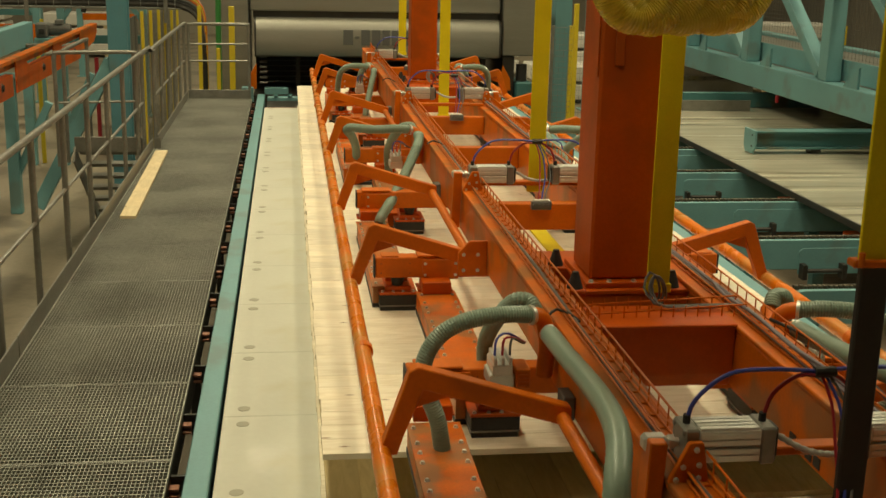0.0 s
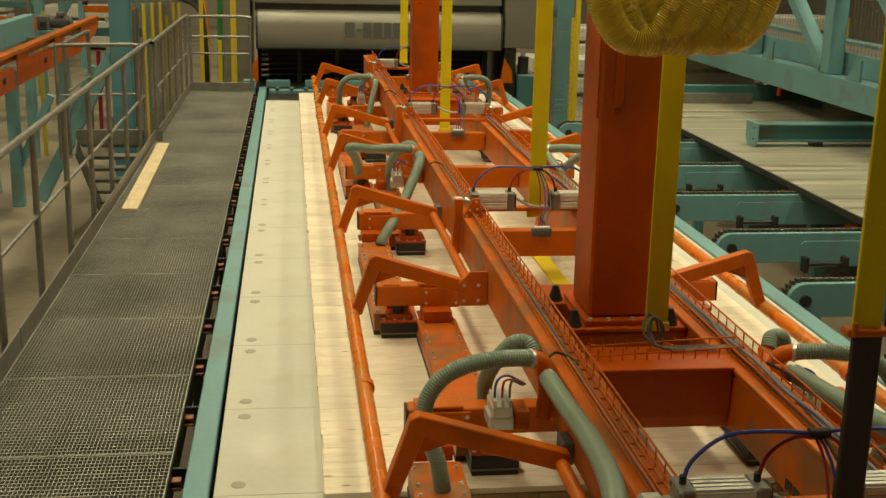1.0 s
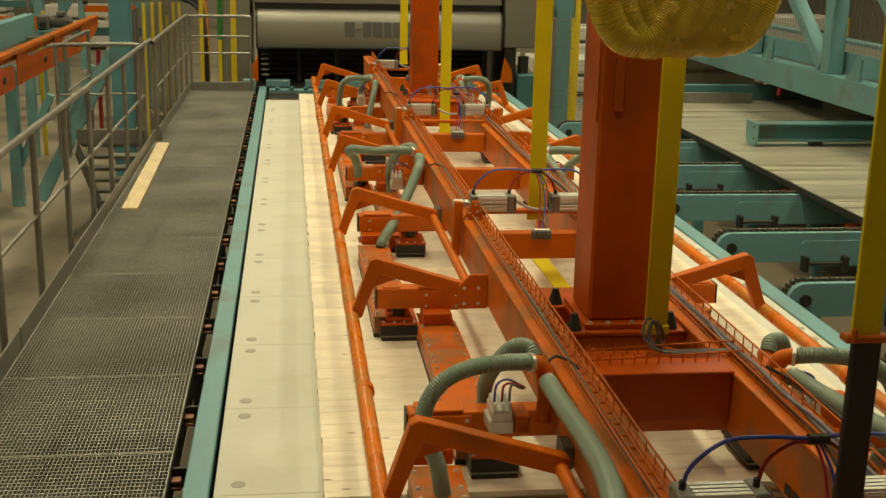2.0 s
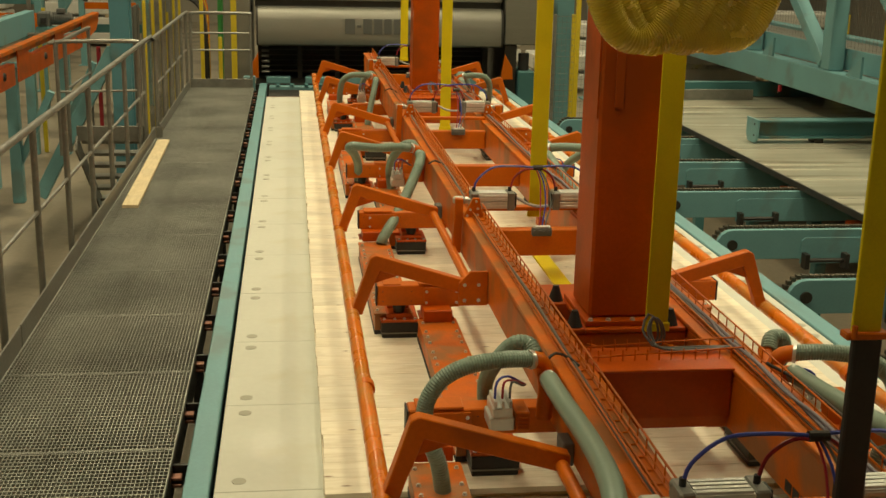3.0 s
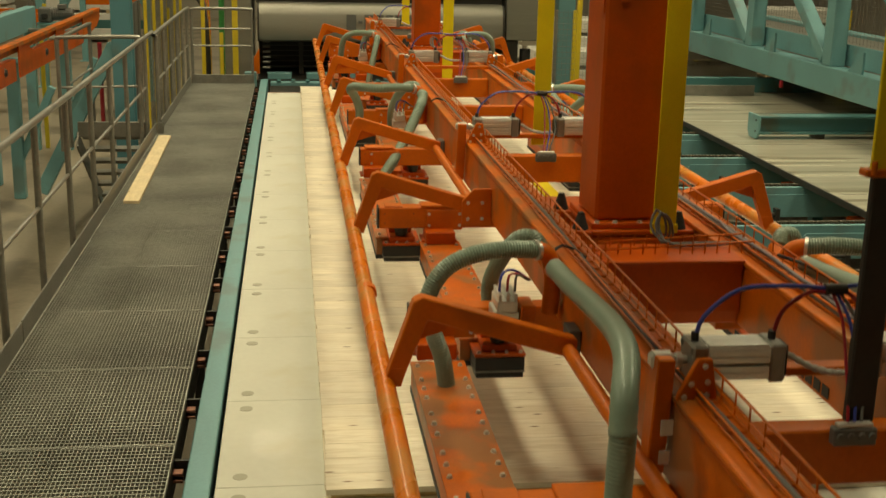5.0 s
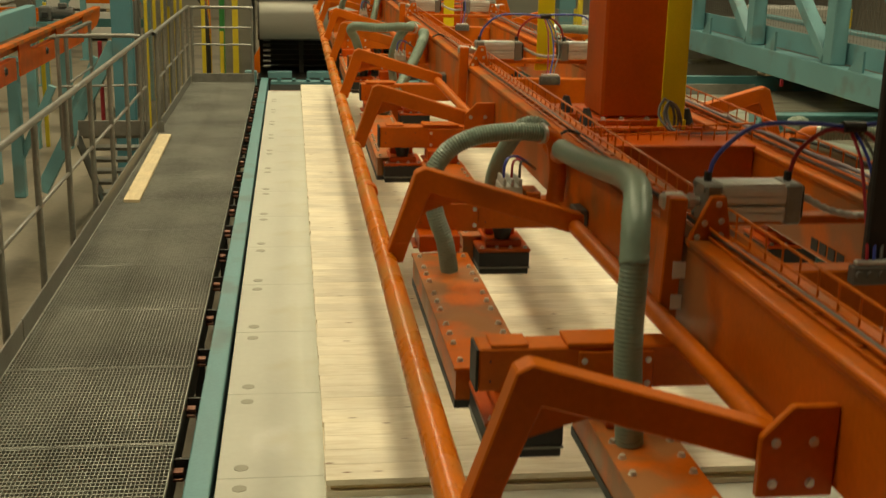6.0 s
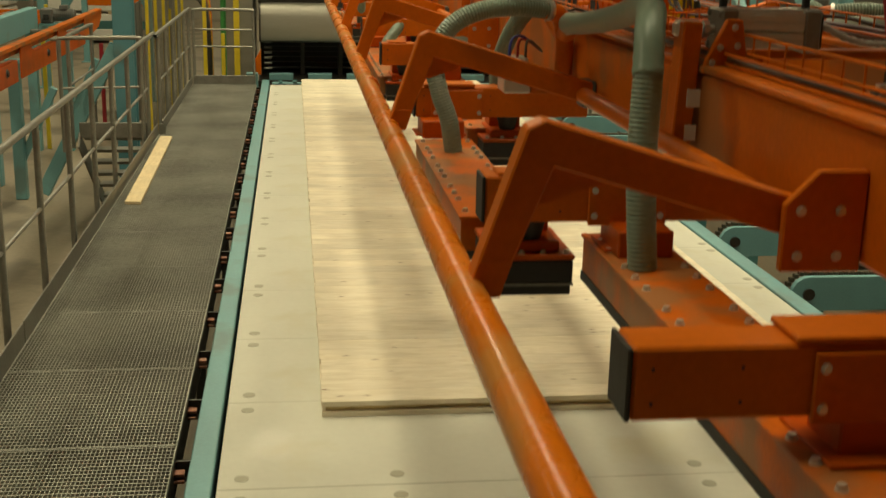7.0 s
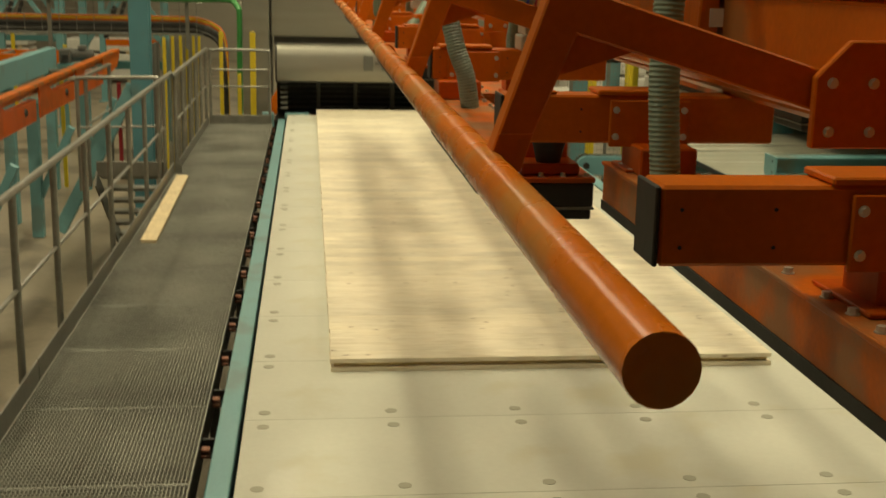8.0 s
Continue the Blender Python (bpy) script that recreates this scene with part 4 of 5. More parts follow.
    prism(bm, [(-0.62, 0.02), (-0.50, 0.02), (-0.50, 0.42), (-0.62, 0.22)], "y", 19.2, 19.28, 0.005)
    part("guard_flap", bm, ORANGE, p, "orange guard flap")
    bm = B()
    prism(bm, [(3.40, 0.02), (3.60, 0.02), (3.58, 0.22), (3.46, 0.42)], "y", 19.2, 19.28, 0.005)
    part("guard_flap", bm, ORANGE, p, "orange guard flap")
    part("support_post", box(B(), -0.72, -0.54, 18.7, 18.85, FLOOR, 0.10, 0.01), TEAL, p)


press()


def post_box(name, x0, x1, y0, y1, z0, z1, mat, label, cat, group=""):
    return thing(name, box(B(), x0, x1, y0, y1, z0, z1, 0.006), mat, label, cat, group, at=((x0 + x1) / 2, (y0 + y1) / 2, z0))


def fences():
    # yellow light-curtain and fence posts beside the press
    for x, y, z in ((-1.40, 19.25, 1.25), (-1.12, 19.25, 0.60), (-0.92, 19.25, 1.25)):
        post_box("safety_post", x, x + 0.06 + 0.03 * (x > -1), y, y + 0.05, FLOOR, z + 0.05, YELLOW_PAINT, "yellow painted steel safety post on the floor", "post", "safety posts by the press")
    post_box("cabinet", -1.40, -1.20, 24.0, 24.5, FLOOR, 1.6, WALLP, "pale grey control cabinet behind the press rail", "cabinet")
    bm = B()
    pipe(bm, [(-1.235, 22.0, FLOOR), (-1.235, 22.0, 0.5), (-1.225, 22.0, 1.42), (-1.25, 22.05, 1.58), (-1.34, 22.2, 1.68), (-1.5, 22.4, 1.71), (-3.0, 22.6, 1.70), (-12.0, 22.6, 1.70)], 0.05, 10, 0.1)
    thing("green_pipe", bm, GREEN, "green painted pipe bending overhead beside the press", "pipe", at=(-1.235, 22.0, FLOOR))
    # row of yellow fence posts with mesh
    f = root("mesh_fence", (-2.2, 24.0, FLOOR), "wire mesh safety fence with yellow posts", "fence")
    for i, y in enumerate((19.3, 20.5, 21.75, 22.85, 24.15, 25.4)):
        x = -2.25
        part("post", box(B(), x - 0.025, x + 0.025, y - 0.025, y + 0.025, FLOOR, 1.20 - 0.045 * (y - 19.3), 0.004), YELLOW_PAINT, f, "yellow square post")
    bm = B()
    for j in range(22):
        z = FLOOR + 0.1 + j * 0.09
        rod(bm, (-2.285, 19.3, z), (-2.285, 25.4, z), 0.003, 4)
    for j in range(77):
        y = 19.3 + j * 0.08
        rod(bm, (-2.285, y, FLOOR + 0.1), (-2.285, y, 1.15 - 0.045 * (y - 19.3)), 0.0025, 4)
    part("mesh", bm, STEEL, f)
    for x in (4.2, 4.75):
        post_box("safety_post", x, x + 0.07, 17.5, 17.56, FLOOR, 1.5, YELLOW_PAINT, "yellow painted steel safety post on the floor", "post", "safety posts by the press")
    g = root("mesh_fence", (4.6, 19.0, FLOOR), "wire mesh safety fence with yellow posts", "fence")
    for i in range(4):
        part("post", box(B(), 4.15 + 0.3 * i, 4.20 + 0.3 * i, 18.8, 18.85, FLOOR, 1.1, 0.004), YELLOW_PAINT if i % 2 else STEEL, g)
    bm = B()
    for j in range(24):
        rod(bm, (4.15, 18.8, FLOOR + 0.1 + 0.09 * j), (5.1, 18.8, FLOOR + 0.1 + 0.09 * j), 0.003, 4)
    for j in range(14):
        rod(bm, (4.15 + 0.07 * j, 18.8, FLOOR + 0.1), (4.15 + 0.07 * j, 18.8, 1.1), 0.002, 4)
    part("mesh", bm, STEEL, g)


fences()


# ---- left: orange roller track, turquoise frames, stair ----
def left_side():
    t = root("roller_track", (-3.0, 14.0, FLOOR), "orange channel track on turquoise legs beside the stair", "conveyor")
    bm = B()
    bar(bm, (-3.0, 6.0, 0.985), (-3.0, 19.4, 0.985), 0.10, 0.04)
    bar(bm, (-3.04, 6.0, 0.925), (-3.04, 19.4, 0.925), 0.012, 0.10)
    part("channel", bm, ORANGE_DUSTY, t, "orange steel channel")
    for i in range(5):
        y = 8.6 + 2.2 * i
        bm = B()
        prism(bm, [(y - 1.5, 0.61), (y - 1.5, 0.964), (y - 1.0, 0.964), (y - 0.93, 0.90), (y - 0.82, 0.86), (y - 0.65, 0.835), (y + 0.52, 0.835), (y + 0.52, 0.60)], "x", -2.99, -2.975, 0.002)
        box(bm, -3.06, -2.991, y - 0.6, y + 0.52, 0.823, 0.835)
        hp = part("hanger_plate", bm, RED_ORANGE, t, "orange curved hanger plate")
        part("washer", rod(B(), (-2.975, y, 0.745), (-2.970, y, 0.745), 0.05, 14), GREYCABLE, hp)
        part("bolt", rod(B(), (-2.970, y, 0.745), (-2.955, y, 0.745), 0.035, 12), DARK, hp)
    bm = B()
    prism(bm, [(17.94, 0.70), (17.94, 0.964), (19.5, 0.964), (19.5, 0.86), (19.2, 0.74), (18.7, 0.70)], "x", -2.99, -2.975, 0.002)
    part("end_plate", bm, ORANGE, t, "orange rounded end plate")
    for y in (9.0, 12.2, 15.2, 18.6):
        part("leg", box(B(), -3.48, -3.34, y, y + 0.14, FLOOR, 0.66, 0.008), TEAL, t, "turquoise square leg")
        part("cross_bar", box(B(), -3.5, -2.98, y, y + 0.10, 0.60, 0.66, 0.004), TEAL, t)
        bm = B()
        bar(bm, (-2.95, y + 0.1, 0.3), (-3.38, y + 0.1, -0.6), 0.09, 0.09, (0, 1, 0), 0.006)
        part("brace", bm, TEAL, t, "turquoise diagonal brace")
    u = root("transfer_beam", (-4.2, 14.0, FLOOR), "turquoise transfer beam with grey drive units", "conveyor")
    bm = B()
    bar(bm, (-3.89, 8.0, 0.88), (-3.89, 18.9, 0.88), 0.14, 0.34, bevel=0.01)
    part("beam", bm, TEAL, u)
    bm = B()
    box(bm, -3.80, -3.62, 18.95, 19.25, 0.80, 1.02, 0.02)
    rod(bm, (-3.62, 19.1, 0.92), (-3.30, 19.1, 0.92), 0.085, 14)
    for j in range(9):
        rod(bm, (-3.59 + 0.03 * j, 19.1, 0.92), (-3.58 + 0.03 * j, 19.1, 0.92), 0.10, 14)
    box(bm, -3.52, -3.40, 19.02, 19.15, 1.0, 1.07, 0.01)
    part("drive_unit", bm, GREYCABLE, u, "grey geared motor with cooling fins")
    part("motor_bracket", box(B(), -3.82, -3.25, 18.92, 19.28, 0.76, 0.80, 0.004), TEAL, u)
    part("sensor", box(B(), -3.74, -3.66, 18.90, 18.949, 0.86, 0.94, 0.006), DARK, u)
    part("drive_shaft", rod(B(), (-3.81, 18.3, 0.74), (-3.05, 18.3, 0.74), 0.03, 10), STEEL, u, smooth=True)
    for y in (13.4, 16.0, 18.6):
        part("leg", box(B(), -3.96, -3.82, y, y + 0.15, FLOOR, 0.708, 0.006), TEAL, u)
    for x, y0, w in ((-2.165, 15.0, 0.235),):
        c = root("steel_column", (x + w / 2, y0, FLOOR), "turquoise painted steel column on the floor", "column")
        bm = B()
        box(bm, x, x + w, y0, y0 + 0.03, FLOOR, 5.0, 0.004)
        box(bm, x, x + w, y0 + 0.24, y0 + 0.27, FLOOR, 5.0, 0.004)
        box(bm, x + w * 0.42, x + w * 0.58, y0 + 0.031, y0 + 0.239, FLOOR, 5.0)
        part("shaft", bm, COLUMN_TEAL, c)
        part("base_plate", box(B(), x - 0.08, x + w + 0.08, y0 - 0.08, y0 + 0.35, FLOOR, FLOOR + 0.03, 0.004), TEAL, c)
        bm = B()
        bar(bm, (x + 0.02, y0 + 0.1, 0.85), (x - 0.95, y0 + 0.1, -0.98), 0.16, 0.16, (0, 1, 0), 0.008)
        part("brace", bm, TEAL, c)
    st = root("steel_stair", (-2.0, 13.2, FLOOR), "short galvanised stair down from the walkway", "stairs")
    for i in range(6):
        z = -0.02 - 0.18 * i
        part("tread", box(B(), -2.32, -1.62, 13.55 - 0.0 + 0.22 * i, 13.77 + 0.22 * i, z - 0.035, z, 0.004), STEEL, st)
    for x in (-2.36, -1.60):
        bm = B()
        bar(bm, (x, 13.45, -0.03), (x, 14.95, -1.06), 0.02, 0.18)
        part("stringer", bm, STEEL, st)
    part("landing_channel", box(B(), -2.36, -1.62, 13.50, 13.545, -0.02, 0.15, 0.004), STEEL, st)
    part("landing", box(B(), -1.62, -1.56, 13.45, 14.0, -0.05, 0.0, 0.004), STEEL, st)
    # overhead cable rack in the background
    r = root("cable_rack", (-4.0, 24.0, 0.9), "overhead cable rack carrying orange and black pipes", "cable rack")
    for z, mat, rad in ((1.125, BLACK_STEEL, 0.055), (1.19, DARK, 0.035), (1.25, GREYCABLE, 0.025), (1.295, ORANGE_DUSTY, 0.022), (1.335, YELLOW_PAINT, 0.018), (1.365, ORANGE, 0.014)):
        bm = B()
        pipe(bm, [(-12, 23.0, z), (-6, 23.0, z), (-2.6, 23.0, z), (-2.0, 22.9, z - 0.02), (-1.68 + 0.2 * (z - 1.1), 22.7, z - 0.16), (-1.55 + 0.2 * (z - 1.1), 22.5, z - 0.42), (-1.52 + 0.2 * (z - 1.1), 22.4, z - 1.0), (-1.52 + 0.2 * (z - 1.1), 22.4, FLOOR)], rad, 8, 0.3)
        part("duct", bm, mat, r, smooth=True)
    for i in range(4):
        x = -9.63 + i * 2.46
        part("hanger", box(B(), x, x + 0.07, 22.66, 22.72, 0.8, 3.6, 0.004), STEEL, r)
    part("tray", box(B(), -12, -1.95, 22.75, 23.3, 1.035, 1.06), STEEL, r)
    bm = B()
    for i in range(32):
        x = -11.6 + i * 0.308
        rod(bm, (x, 22.76, 1.03), (x, 22.76, 1.64), 0.007, 5)
    for z in (1.045, 1.40, 1.50, 1.63):
        rod(bm, (-12, 22.77, z), (-1.95, 22.77, z), 0.006, 5)
    part("wire_basket", bm, STEEL, r, "galvanised wire basket side")


left_side()


def left_background():
    for x, y, z, w in ((-3.78, 18.8, 0.72, 0.06), (-2.95, 21.5, 0.75, 0.07), (-4.9, 24.9, 0.7, 0.07), (-6.4, 27.0, 0.9, 0.08)):
        post_box("safety_post", x, x + w, y, y + 0.05, FLOOR, z, YELLOW_PAINT, "yellow painted steel safety post on the floor", "post", "safety posts by the stair")
    post_box("sign_post", -3.05, -2.99, 19.6, 19.66, FLOOR, 0.45, RED, "narrow red marker post on the floor", "post")
    for k, (x, y) in enumerate(((-4.4, 24.0), (-6.8, 26.0), (-9.2, 25.0), (-5.2, 31.0), (-8.0, 32.5))):
        f = root("portal_frame", (x, y, FLOOR), "turquoise steel portal frame with diagonal braces", "steel frame", "portal frames")
        for dx in (0.0, 1.55):
            part("upright", box(B(), x + dx, x + dx + 0.14, y, y + 0.14, FLOOR, 1.75, 0.006), TEAL, f)
            part("base_plate", box(B(), x + dx - 0.06, x + dx + 0.20, y - 0.06, y + 0.20, FLOOR, FLOOR + 0.02), TEAL, f)
        part("header", box(B(), x - 0.1, x + 1.8, y - 0.01, y + 0.15, 1.752, 1.95, 0.006), TEAL, f)
        for a, c in (((x + 0.07, 0.7), (x + 0.75, 1.74)), ((x + 1.62, 0.7), (x + 0.9, 1.74))):
            part("brace", bar(B(), (a[0], y + 0.07, a[1]), (c[0], y + 0.07, c[1]), 0.09, 0.09, (0, 1, 0), 0.005), TEAL, f)
        part("cross_bar", box(B(), x + 0.145, x + 1.545, y + 0.03, y + 0.11, 0.30, 0.46, 0.005), ORANGE if k % 2 else TEAL_DARK, f, "painted cross bar")
        part("black_cylinder", rod(B(), (x + 0.5, y + 0.0, 0.9), (x + 0.7, y + 0.0, 1.5), 0.05, 10), DARK, f, "black lift cylinder", smooth=True)
    for x, y in ((-5.5, 21.5), (-8.6, 21.0), (-11.6, 22.0)):
        c = root("roller_conveyor", (x, y, FLOOR), "low orange roller conveyor on turquoise legs", "conveyor", "roller conveyors")
        part("side_beam", box(B(), x - 1.3, x + 1.3, y, y + 0.08, 0.55, 0.75, 0.006), ORANGE, c)
        part("side_beam", box(B(), x - 1.3, x + 1.3, y + 1.1, y + 1.18, 0.55, 0.75, 0.006), ORANGE, c)
        for j in range(8):
            part("roller", rod(B(), (x - 1.15 + 0.33 * j, y + 0.085, 0.70), (x - 1.15 + 0.33 * j, y + 1.095, 0.70), 0.045, 10), STEEL, c, smooth=True)
        for dx in (-1.1, 1.0):
            for dy in (0.0, 1.1):
                part("leg", box(B(), x + dx, x + dx + 0.1, y + dy, y + dy + 0.08, FLOOR, 0.548, 0.005), TEAL, c)
    # the pale stacks at right also stand in for brightly lit floor there
    for x, y, h in ((-6.0, 36.0, 0.2), (-9.5, 38.0, 0.7), (7.6, 30.0, 0.5), (9.8, 31.0, 0.7), (12.5, 28.5, 0.9), (5.2, 32.0, 1.2), (8.5, 23.6, 0.1), (6.4, 26.2, 0.0)):
        w = root("wrapped_stack", (x, y, FLOOR), "stack of pale film-wrapped wood panels on the floor", "panel stack", "wrapped stacks")
        z, j = FLOOR, 0
        while z < h - 0.35:
            part("bearer", box(B(), x - 0.8, x - 0.7, y, y + 1.2, z, z + 0.08), SPRUCE_Y, w)
            part("bearer", box(B(), x + 0.7, x + 0.8, y, y + 1.2, z, z + 0.08), SPRUCE_Y, w)
            part("wrapped_package", box(B(), x - 1.0, x + 1.0, y, y + 1.2, z + 0.081, z + 0.42, 0.03), FILM, w, "film-wrapped package")
            z += 0.421
    g = root("mesh_screen", (-2.74, 21.0, FLOOR), "dark corrugated guard screen beside the press", "screen")
    for j in range(12):
        part("slat", box(B(), -2.75 + 0.05 * (j % 2) * 0.3, -2.73 + 0.05 * (j % 2) * 0.3, 19.2 + 0.28 * j, 19.46 + 0.28 * j, FLOOR, 0.95, 0.004), GREYCABLE, g)


left_background()


# ---- right: chain conveyors, sorting table, truss ----
def chain_conveyor(y):
    c = root("chain_conveyor", (5.0, y, FLOOR), "turquoise cross chain conveyor with a dark roller chain", "chain conveyor", "cross chain conveyors")
    x0, x1 = 3.61, 8.5
    zt = -0.10
    outline = [(x0 + 0.13 + 0.13 * math.cos(a), zt - 0.13 + 0.13 * math.sin(a)) for a in (math.pi * (0.5 + j / 8) for j in range(9))]
    bm = B()
    prism(bm, outline + [(x1, zt - 0.26), (x1, zt)], "y", y, y + 0.05, 0.004)
    body = part("side_plate", bm, TEAL, c, "turquoise rounded side plate")
    bm = B()
    prism(bm, [(x0 + 0.75, zt - 0.30), (x0 + 0.75, zt - 0.10), (x0 + 0.78, zt - 0.07), (x1, zt - 0.07), (x1, zt - 0.30)], "y", y - 0.012, y - 0.001, 0.002)
    part("cover_plate", bm, TEAL, c)
    bm = B()
    rod(bm, (x0 + 0.13, y - 0.02, zt - 0.13), (x0 + 0.13, y + 0.07, zt - 0.13), 0.045, 14)
    part("shaft_hub", bm, BLACK_STEEL, body, "dark bearing hub", smooth=True)
    bm = B()
    x = x0 + 0.14
    while x < x1:
        box(bm, x, x + 0.032, y + 0.055, y + 0.10, zt - 0.005, zt + 0.022, 0.003)
        x += 0.04
    for j in range(12):
        a = math.pi * (0.5 + j / 11)
        px, pz = x0 + 0.13 + 0.142 * math.cos(a), zt - 0.13 + 0.142 * math.sin(a)
        box(bm, px - 0.015, px + 0.015, y + 0.055, y + 0.10, pz - 0.015, pz + 0.015)
    part("chain", bm, CHAIN, c, "greasy roller chain")
    bm = B()
    rod(bm, (x0 + 0.80, y - 0.06, zt - 0.26), (x0 + 1.12, y - 0.06, zt - 0.26), 0.02, 10)
    box(bm, x0 + 0.76, x0 + 0.80, y - 0.10, y - 0.013, zt - 0.33, zt - 0.2)
    box(bm, x0 + 1.12, x0 + 1.16, y - 0.10, y - 0.013, zt - 0.33, zt - 0.2)
    part("tensioner", bm, BLACK_STEEL, c, "dark chain tensioner")
    for x in (x0 + 0.9, x1 - 0.6):
        part("leg", box(B(), x, x + 0.10, y + 0.0, y + 0.10, FLOOR, zt - 0.27, 0.004), TEAL_DARK, c)
    part("guide_box", box(B(), x0 + 1.5, x0 + 2.6, y + 0.25, y + 0.75, zt - 0.30, zt - 0.10, 0.01), RED_ORANGE, c, "orange guide box")


for yc in (6.45, 7.98, 9.5, 11.05, 12.6, 14.15, 15.7):
    chain_conveyor(yc)


def right_side():
    s = root("sorting_table", (8.0, 14.0, FLOOR), "wide pale sorting table with steel-clad top", "table")
    part("top", box(B(), 5.03, 11.0, 6.0, 18.6, -0.08, -0.03, 0.006), WORN_SHEEN, s, "pale table top with streaks of wear and painted-in reflections")
    part("edge", box(B(), 5.005, 5.028, 6.0, 18.6, -0.09, -0.025, 0.004), BLACK_STEEL, s)
    for y in (7.8, 10.4, 13.05, 15.7):
        part("sheet_seam", box(B(), 5.1, 11.0, y, y + 0.012, -0.0295, -0.027), STEEL, s)
    for x in (5.6, 10.5):
        for y in (7.0, 12.0, 18.0):
            part("leg", box(B(), x, x + 0.12, y, y + 0.12, FLOOR, -0.105), TEAL_DARK, s)
    b = root("stop_beam", (6.8, 13.6, -0.02), "turquoise channel beam lying across the sorting table", "beam")
    bm = B()
    box(bm, 5.47, 8.6, 13.50, 13.52, 0.03, 0.235)
    box(bm, 5.47, 8.6, 13.40, 13.64, 0.222, 0.245, 0.003)
    box(bm, 5.47, 8.6, 13.40, 13.64, 0.03, 0.055, 0.003)
    part("channel", bm, TEAL_DARK, b)
    part("end_plate", prism(B(), [(13.40, -0.02), (13.34, 0.06), (13.34, 0.26), (13.68, 0.26), (13.68, 0.06), (13.62, -0.02)], "x", 5.44, 5.468, 0.004), TEAL, b)
    for v in (0.07, 0.20):
        part("bolt", rod(B(), (5.432, 13.42, v), (5.442, 13.42, v), 0.012, 8), DARK, b)
    for x in (6.2, 7.4, 8.4):
        part("foot", box(B(), x, x + 0.12, 13.44, 13.60, -0.029, 0.029, 0.003), BLACK_STEEL, b)
    b = root("stop_beam", (6.8, 17.6, -0.02), "turquoise channel beam lying across the sorting table", "beam")
    bm = B()
    box(bm, 4.9, 8.2, 17.55, 17.70, -0.02, 0.20, 0.006)
    box(bm, 4.9, 6.0, 17.44, 17.549, -0.024, 0.04, 0.004)
    part("channel", bm, TEAL_DARK, b)
    part("guard_strip", box(B(), 5.45, 6.9, 17.20, 17.22, -0.024, 0.13, 0.003), STEEL, b, "galvanised guard strip")
    for x in (5.5, 6.85):
        part("strip_bracket", box(B(), x, x + 0.04, 17.221, 17.549, -0.02, 0.03), STEEL, b)
    t = root("truss_bridge", (7.1, 14.0, FLOOR), "big turquoise lattice bridge over the sorting table", "truss")
    part("lower_chord", box(B(), 7.0, 7.25, 5.0, 24.0, 0.30, 0.66, 0.012), TEAL, t, "turquoise box chord")
    part("upper_chord", box(B(), 7.0, 7.25, 5.0, 24.0, 2.4, 2.7, 0.012), TEAL, t)
    part("lower_chord", box(B(), 9.6, 9.85, 5.0, 24.0, 0.30, 0.72, 0.012), TEAL, t)
    part("deck", box(B(), 7.26, 9.59, 5.0, 24.0, 0.60, 0.66, 0.004), STEEL, t, "grey mesh deck")
    for y in (9.5, 12.15, 15.0, 17.8, 20.6):
        part("upright", box(B(), 7.02, 7.23, y, y + 0.26, 0.662, 2.398, 0.01), TEAL, t)
        part("upright", box(B(), 9.62, 9.83, y, y + 0.26, 0.662, 2.398, 0.01), TEAL, t)
        bm = B()
        bar(bm, (7.12, y + 0.3, 0.74), (7.12, y + 2.6, 2.38), 0.16, 0.18, (1, 0, 0), 0.008)
        part("diagonal", bm, TEAL, t)
        bm = B()
        prism(bm, [(y - 0.9, 0.662), (y - 0.9, 0.93), (y - 0.5, 0.662)], "x", 7.02, 7.05)
        part("gusset", bm, TEAL, t)
    for y in (6.0, 13.0, 22.5):
        part("leg", box(B(), 9.62, 9.83, y, y + 0.25, FLOOR, 0.298, 0.01), TEAL, t)
    part("toe_panel", box(B(), 7.26, 7.29, 5.0, 24.0, 0.67, 0.95, 0.004), TEAL, t)
    bm = B()
    for j in range(120):
        rod(bm, (7.30, 9.0 + 0.1 * j, 0.95), (7.30, 9.0 + 0.1 * j, 1.9), 0.0025, 4)
    for j in range(16):
        rod(bm, (7.30, 9.0, 0.98 + 0.06 * j), (7.30, 21.0, 0.98 + 0.06 * j), 0.002, 4)
    part("mesh_infill", bm, STEEL, t, "fine steel mesh infill")
    for y in (12.9, 16.4):
        part("hook", box(B(), 6.96, 7.0, y, y + 0.05, 0.20, 0.30, 0.004), RED, t, "small red hook")
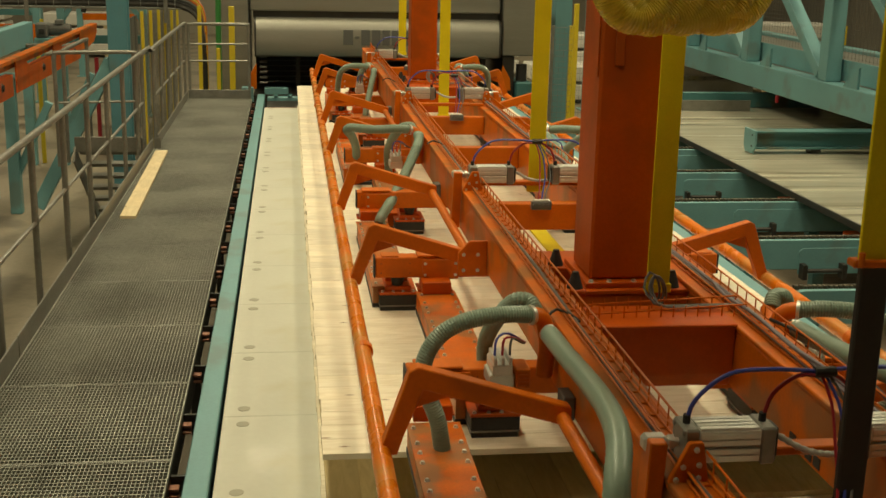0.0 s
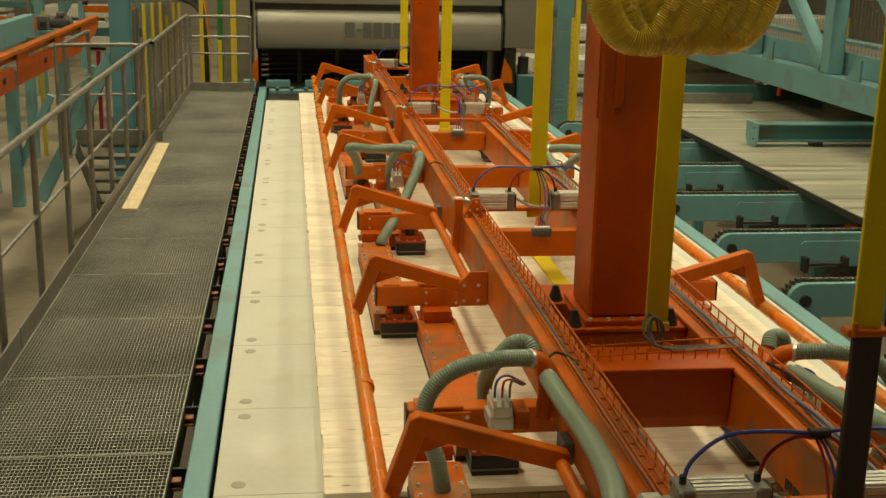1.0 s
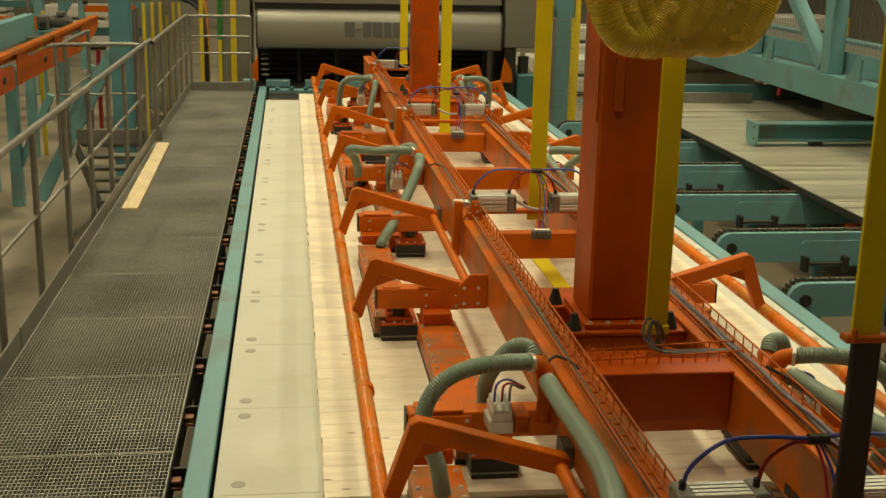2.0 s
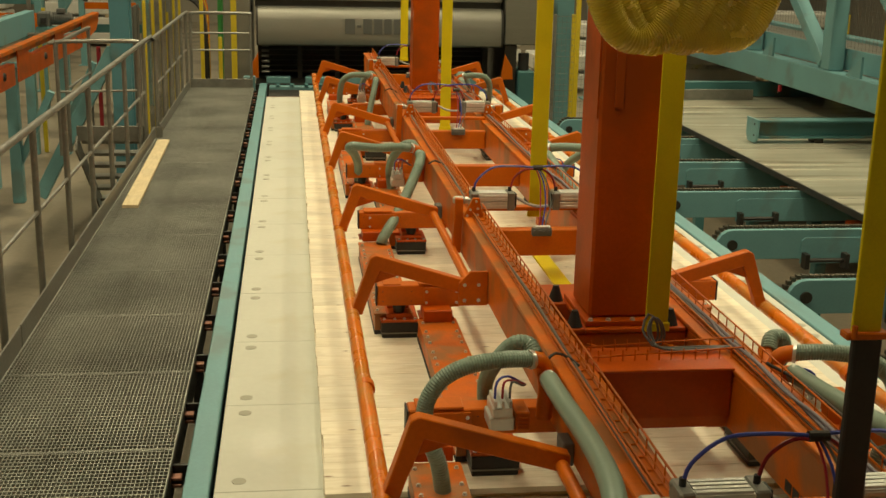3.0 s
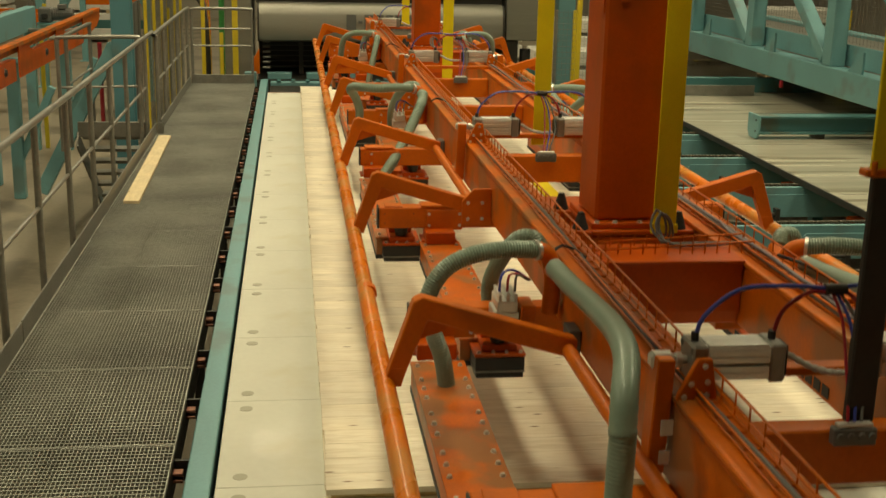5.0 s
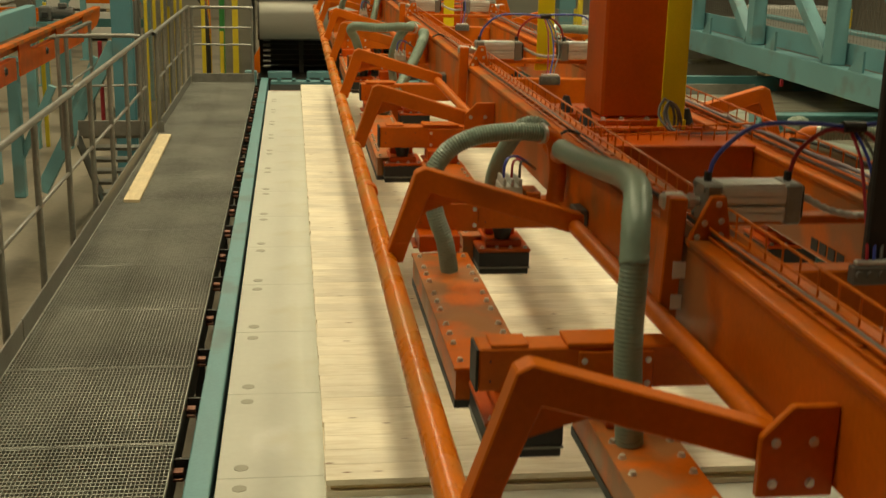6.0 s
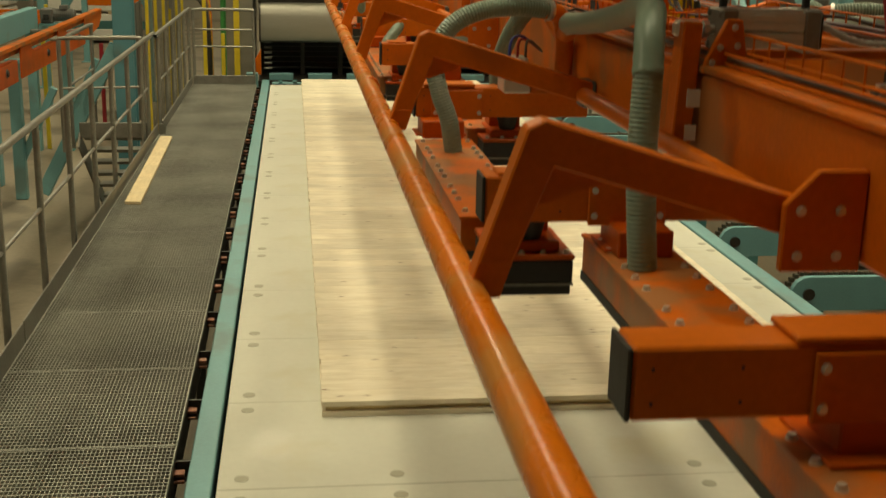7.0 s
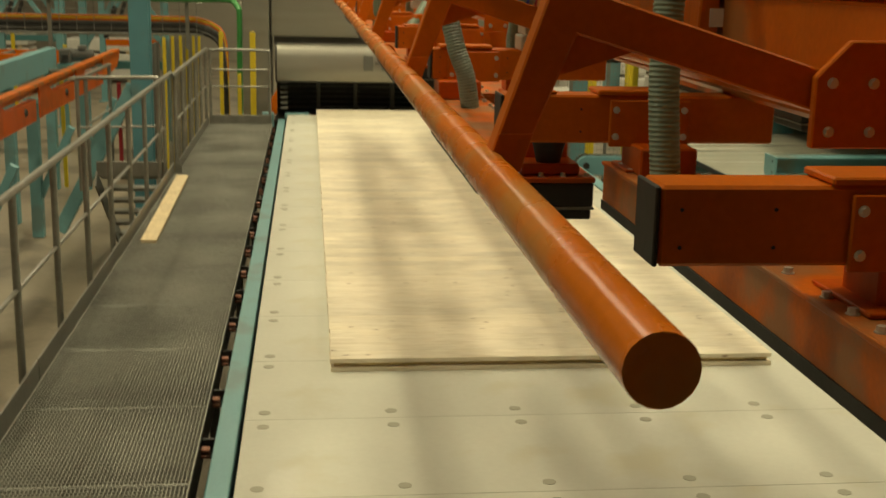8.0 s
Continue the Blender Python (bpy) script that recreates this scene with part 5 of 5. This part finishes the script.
    for x, y, w in ((4.6, 20.6, 0.30), (6.3, 25.0, 0.3)):
        c = root("steel_column", (x, y, FLOOR), "turquoise painted steel column on the floor", "column")
        part("shaft", box(B(), x, x + w, y, y + 0.3, FLOOR, 5.0, 0.01), TEAL, c)
        part("base_plate", box(B(), x - 0.08, x + w + 0.08, y - 0.08, y + 0.38, FLOOR, FLOOR + 0.03, 0.004), TEAL, c)
    for x, y in ((6.6, 24.0), (9.0, 26.0), (11.0, 23.0)):
        post_box("safety_post", x, x + 0.12, y, y + 0.08, FLOOR, 0.9, YELLOW_PAINT, "yellow painted steel safety post on the floor", "post", "safety posts by the press")


right_side()


# ---- what moves ----
LIFT = [(0.0, 0.225), (0.25, 0.158), (0.5, 0.100), (0.75, 0.051), (1.0, 0.018), (1.25, 0.003), (1.5, 0.0), (3.0, 0.0), (3.25, 0.003), (3.5, 0.016), (4.0, 0.096), (4.5, 0.223), (4.7, 0.294),
        (5.0, 0.424), (5.4, 0.604), (5.8, 0.782), (6.0, 0.868), (6.5, 1.087), (7.0, 1.325), (7.5, 1.505), (8.0, 1.625)]
FEED = [(0.0, 0.0), (2.0, 0.0), (4.7, 0.0), (5.4, 0.0), (5.8, 0.02), (6.0, 0.075), (6.5, 0.37), (7.0, 0.945), (7.5, 1.55), (8.0, 2.20)]


def motions():
    walk(LIFTER, [(t, pose(CX, 9.0, 0.08 + z)) for t, z in LIFT])
    walk(COIL_HOSE, [(t, pose(1.5, 4.45, 2.3 + 0.5 * z)) for t, z in LIFT])
    walk(BED, [(t, pose(CX, 8.0 + y, -0.04)) for t, y in FEED])
    for ob in PANEL[:2]:
        x, y0, z0 = ob.location
        walk(ob, [(t, pose(x, y0 + y, z0)) for t, y in FEED])
    x, y0, z0 = PANEL[2].location
    top = [(t, 0.0, z) for t, z in LIFT if t < 1.6] + [(t, y, 0.0) for t, y in FEED if t > 1.6]
    walk(PANEL[2], [(t, pose(x, y0 + y, z0 + z)) for t, y, z in top])


motions()
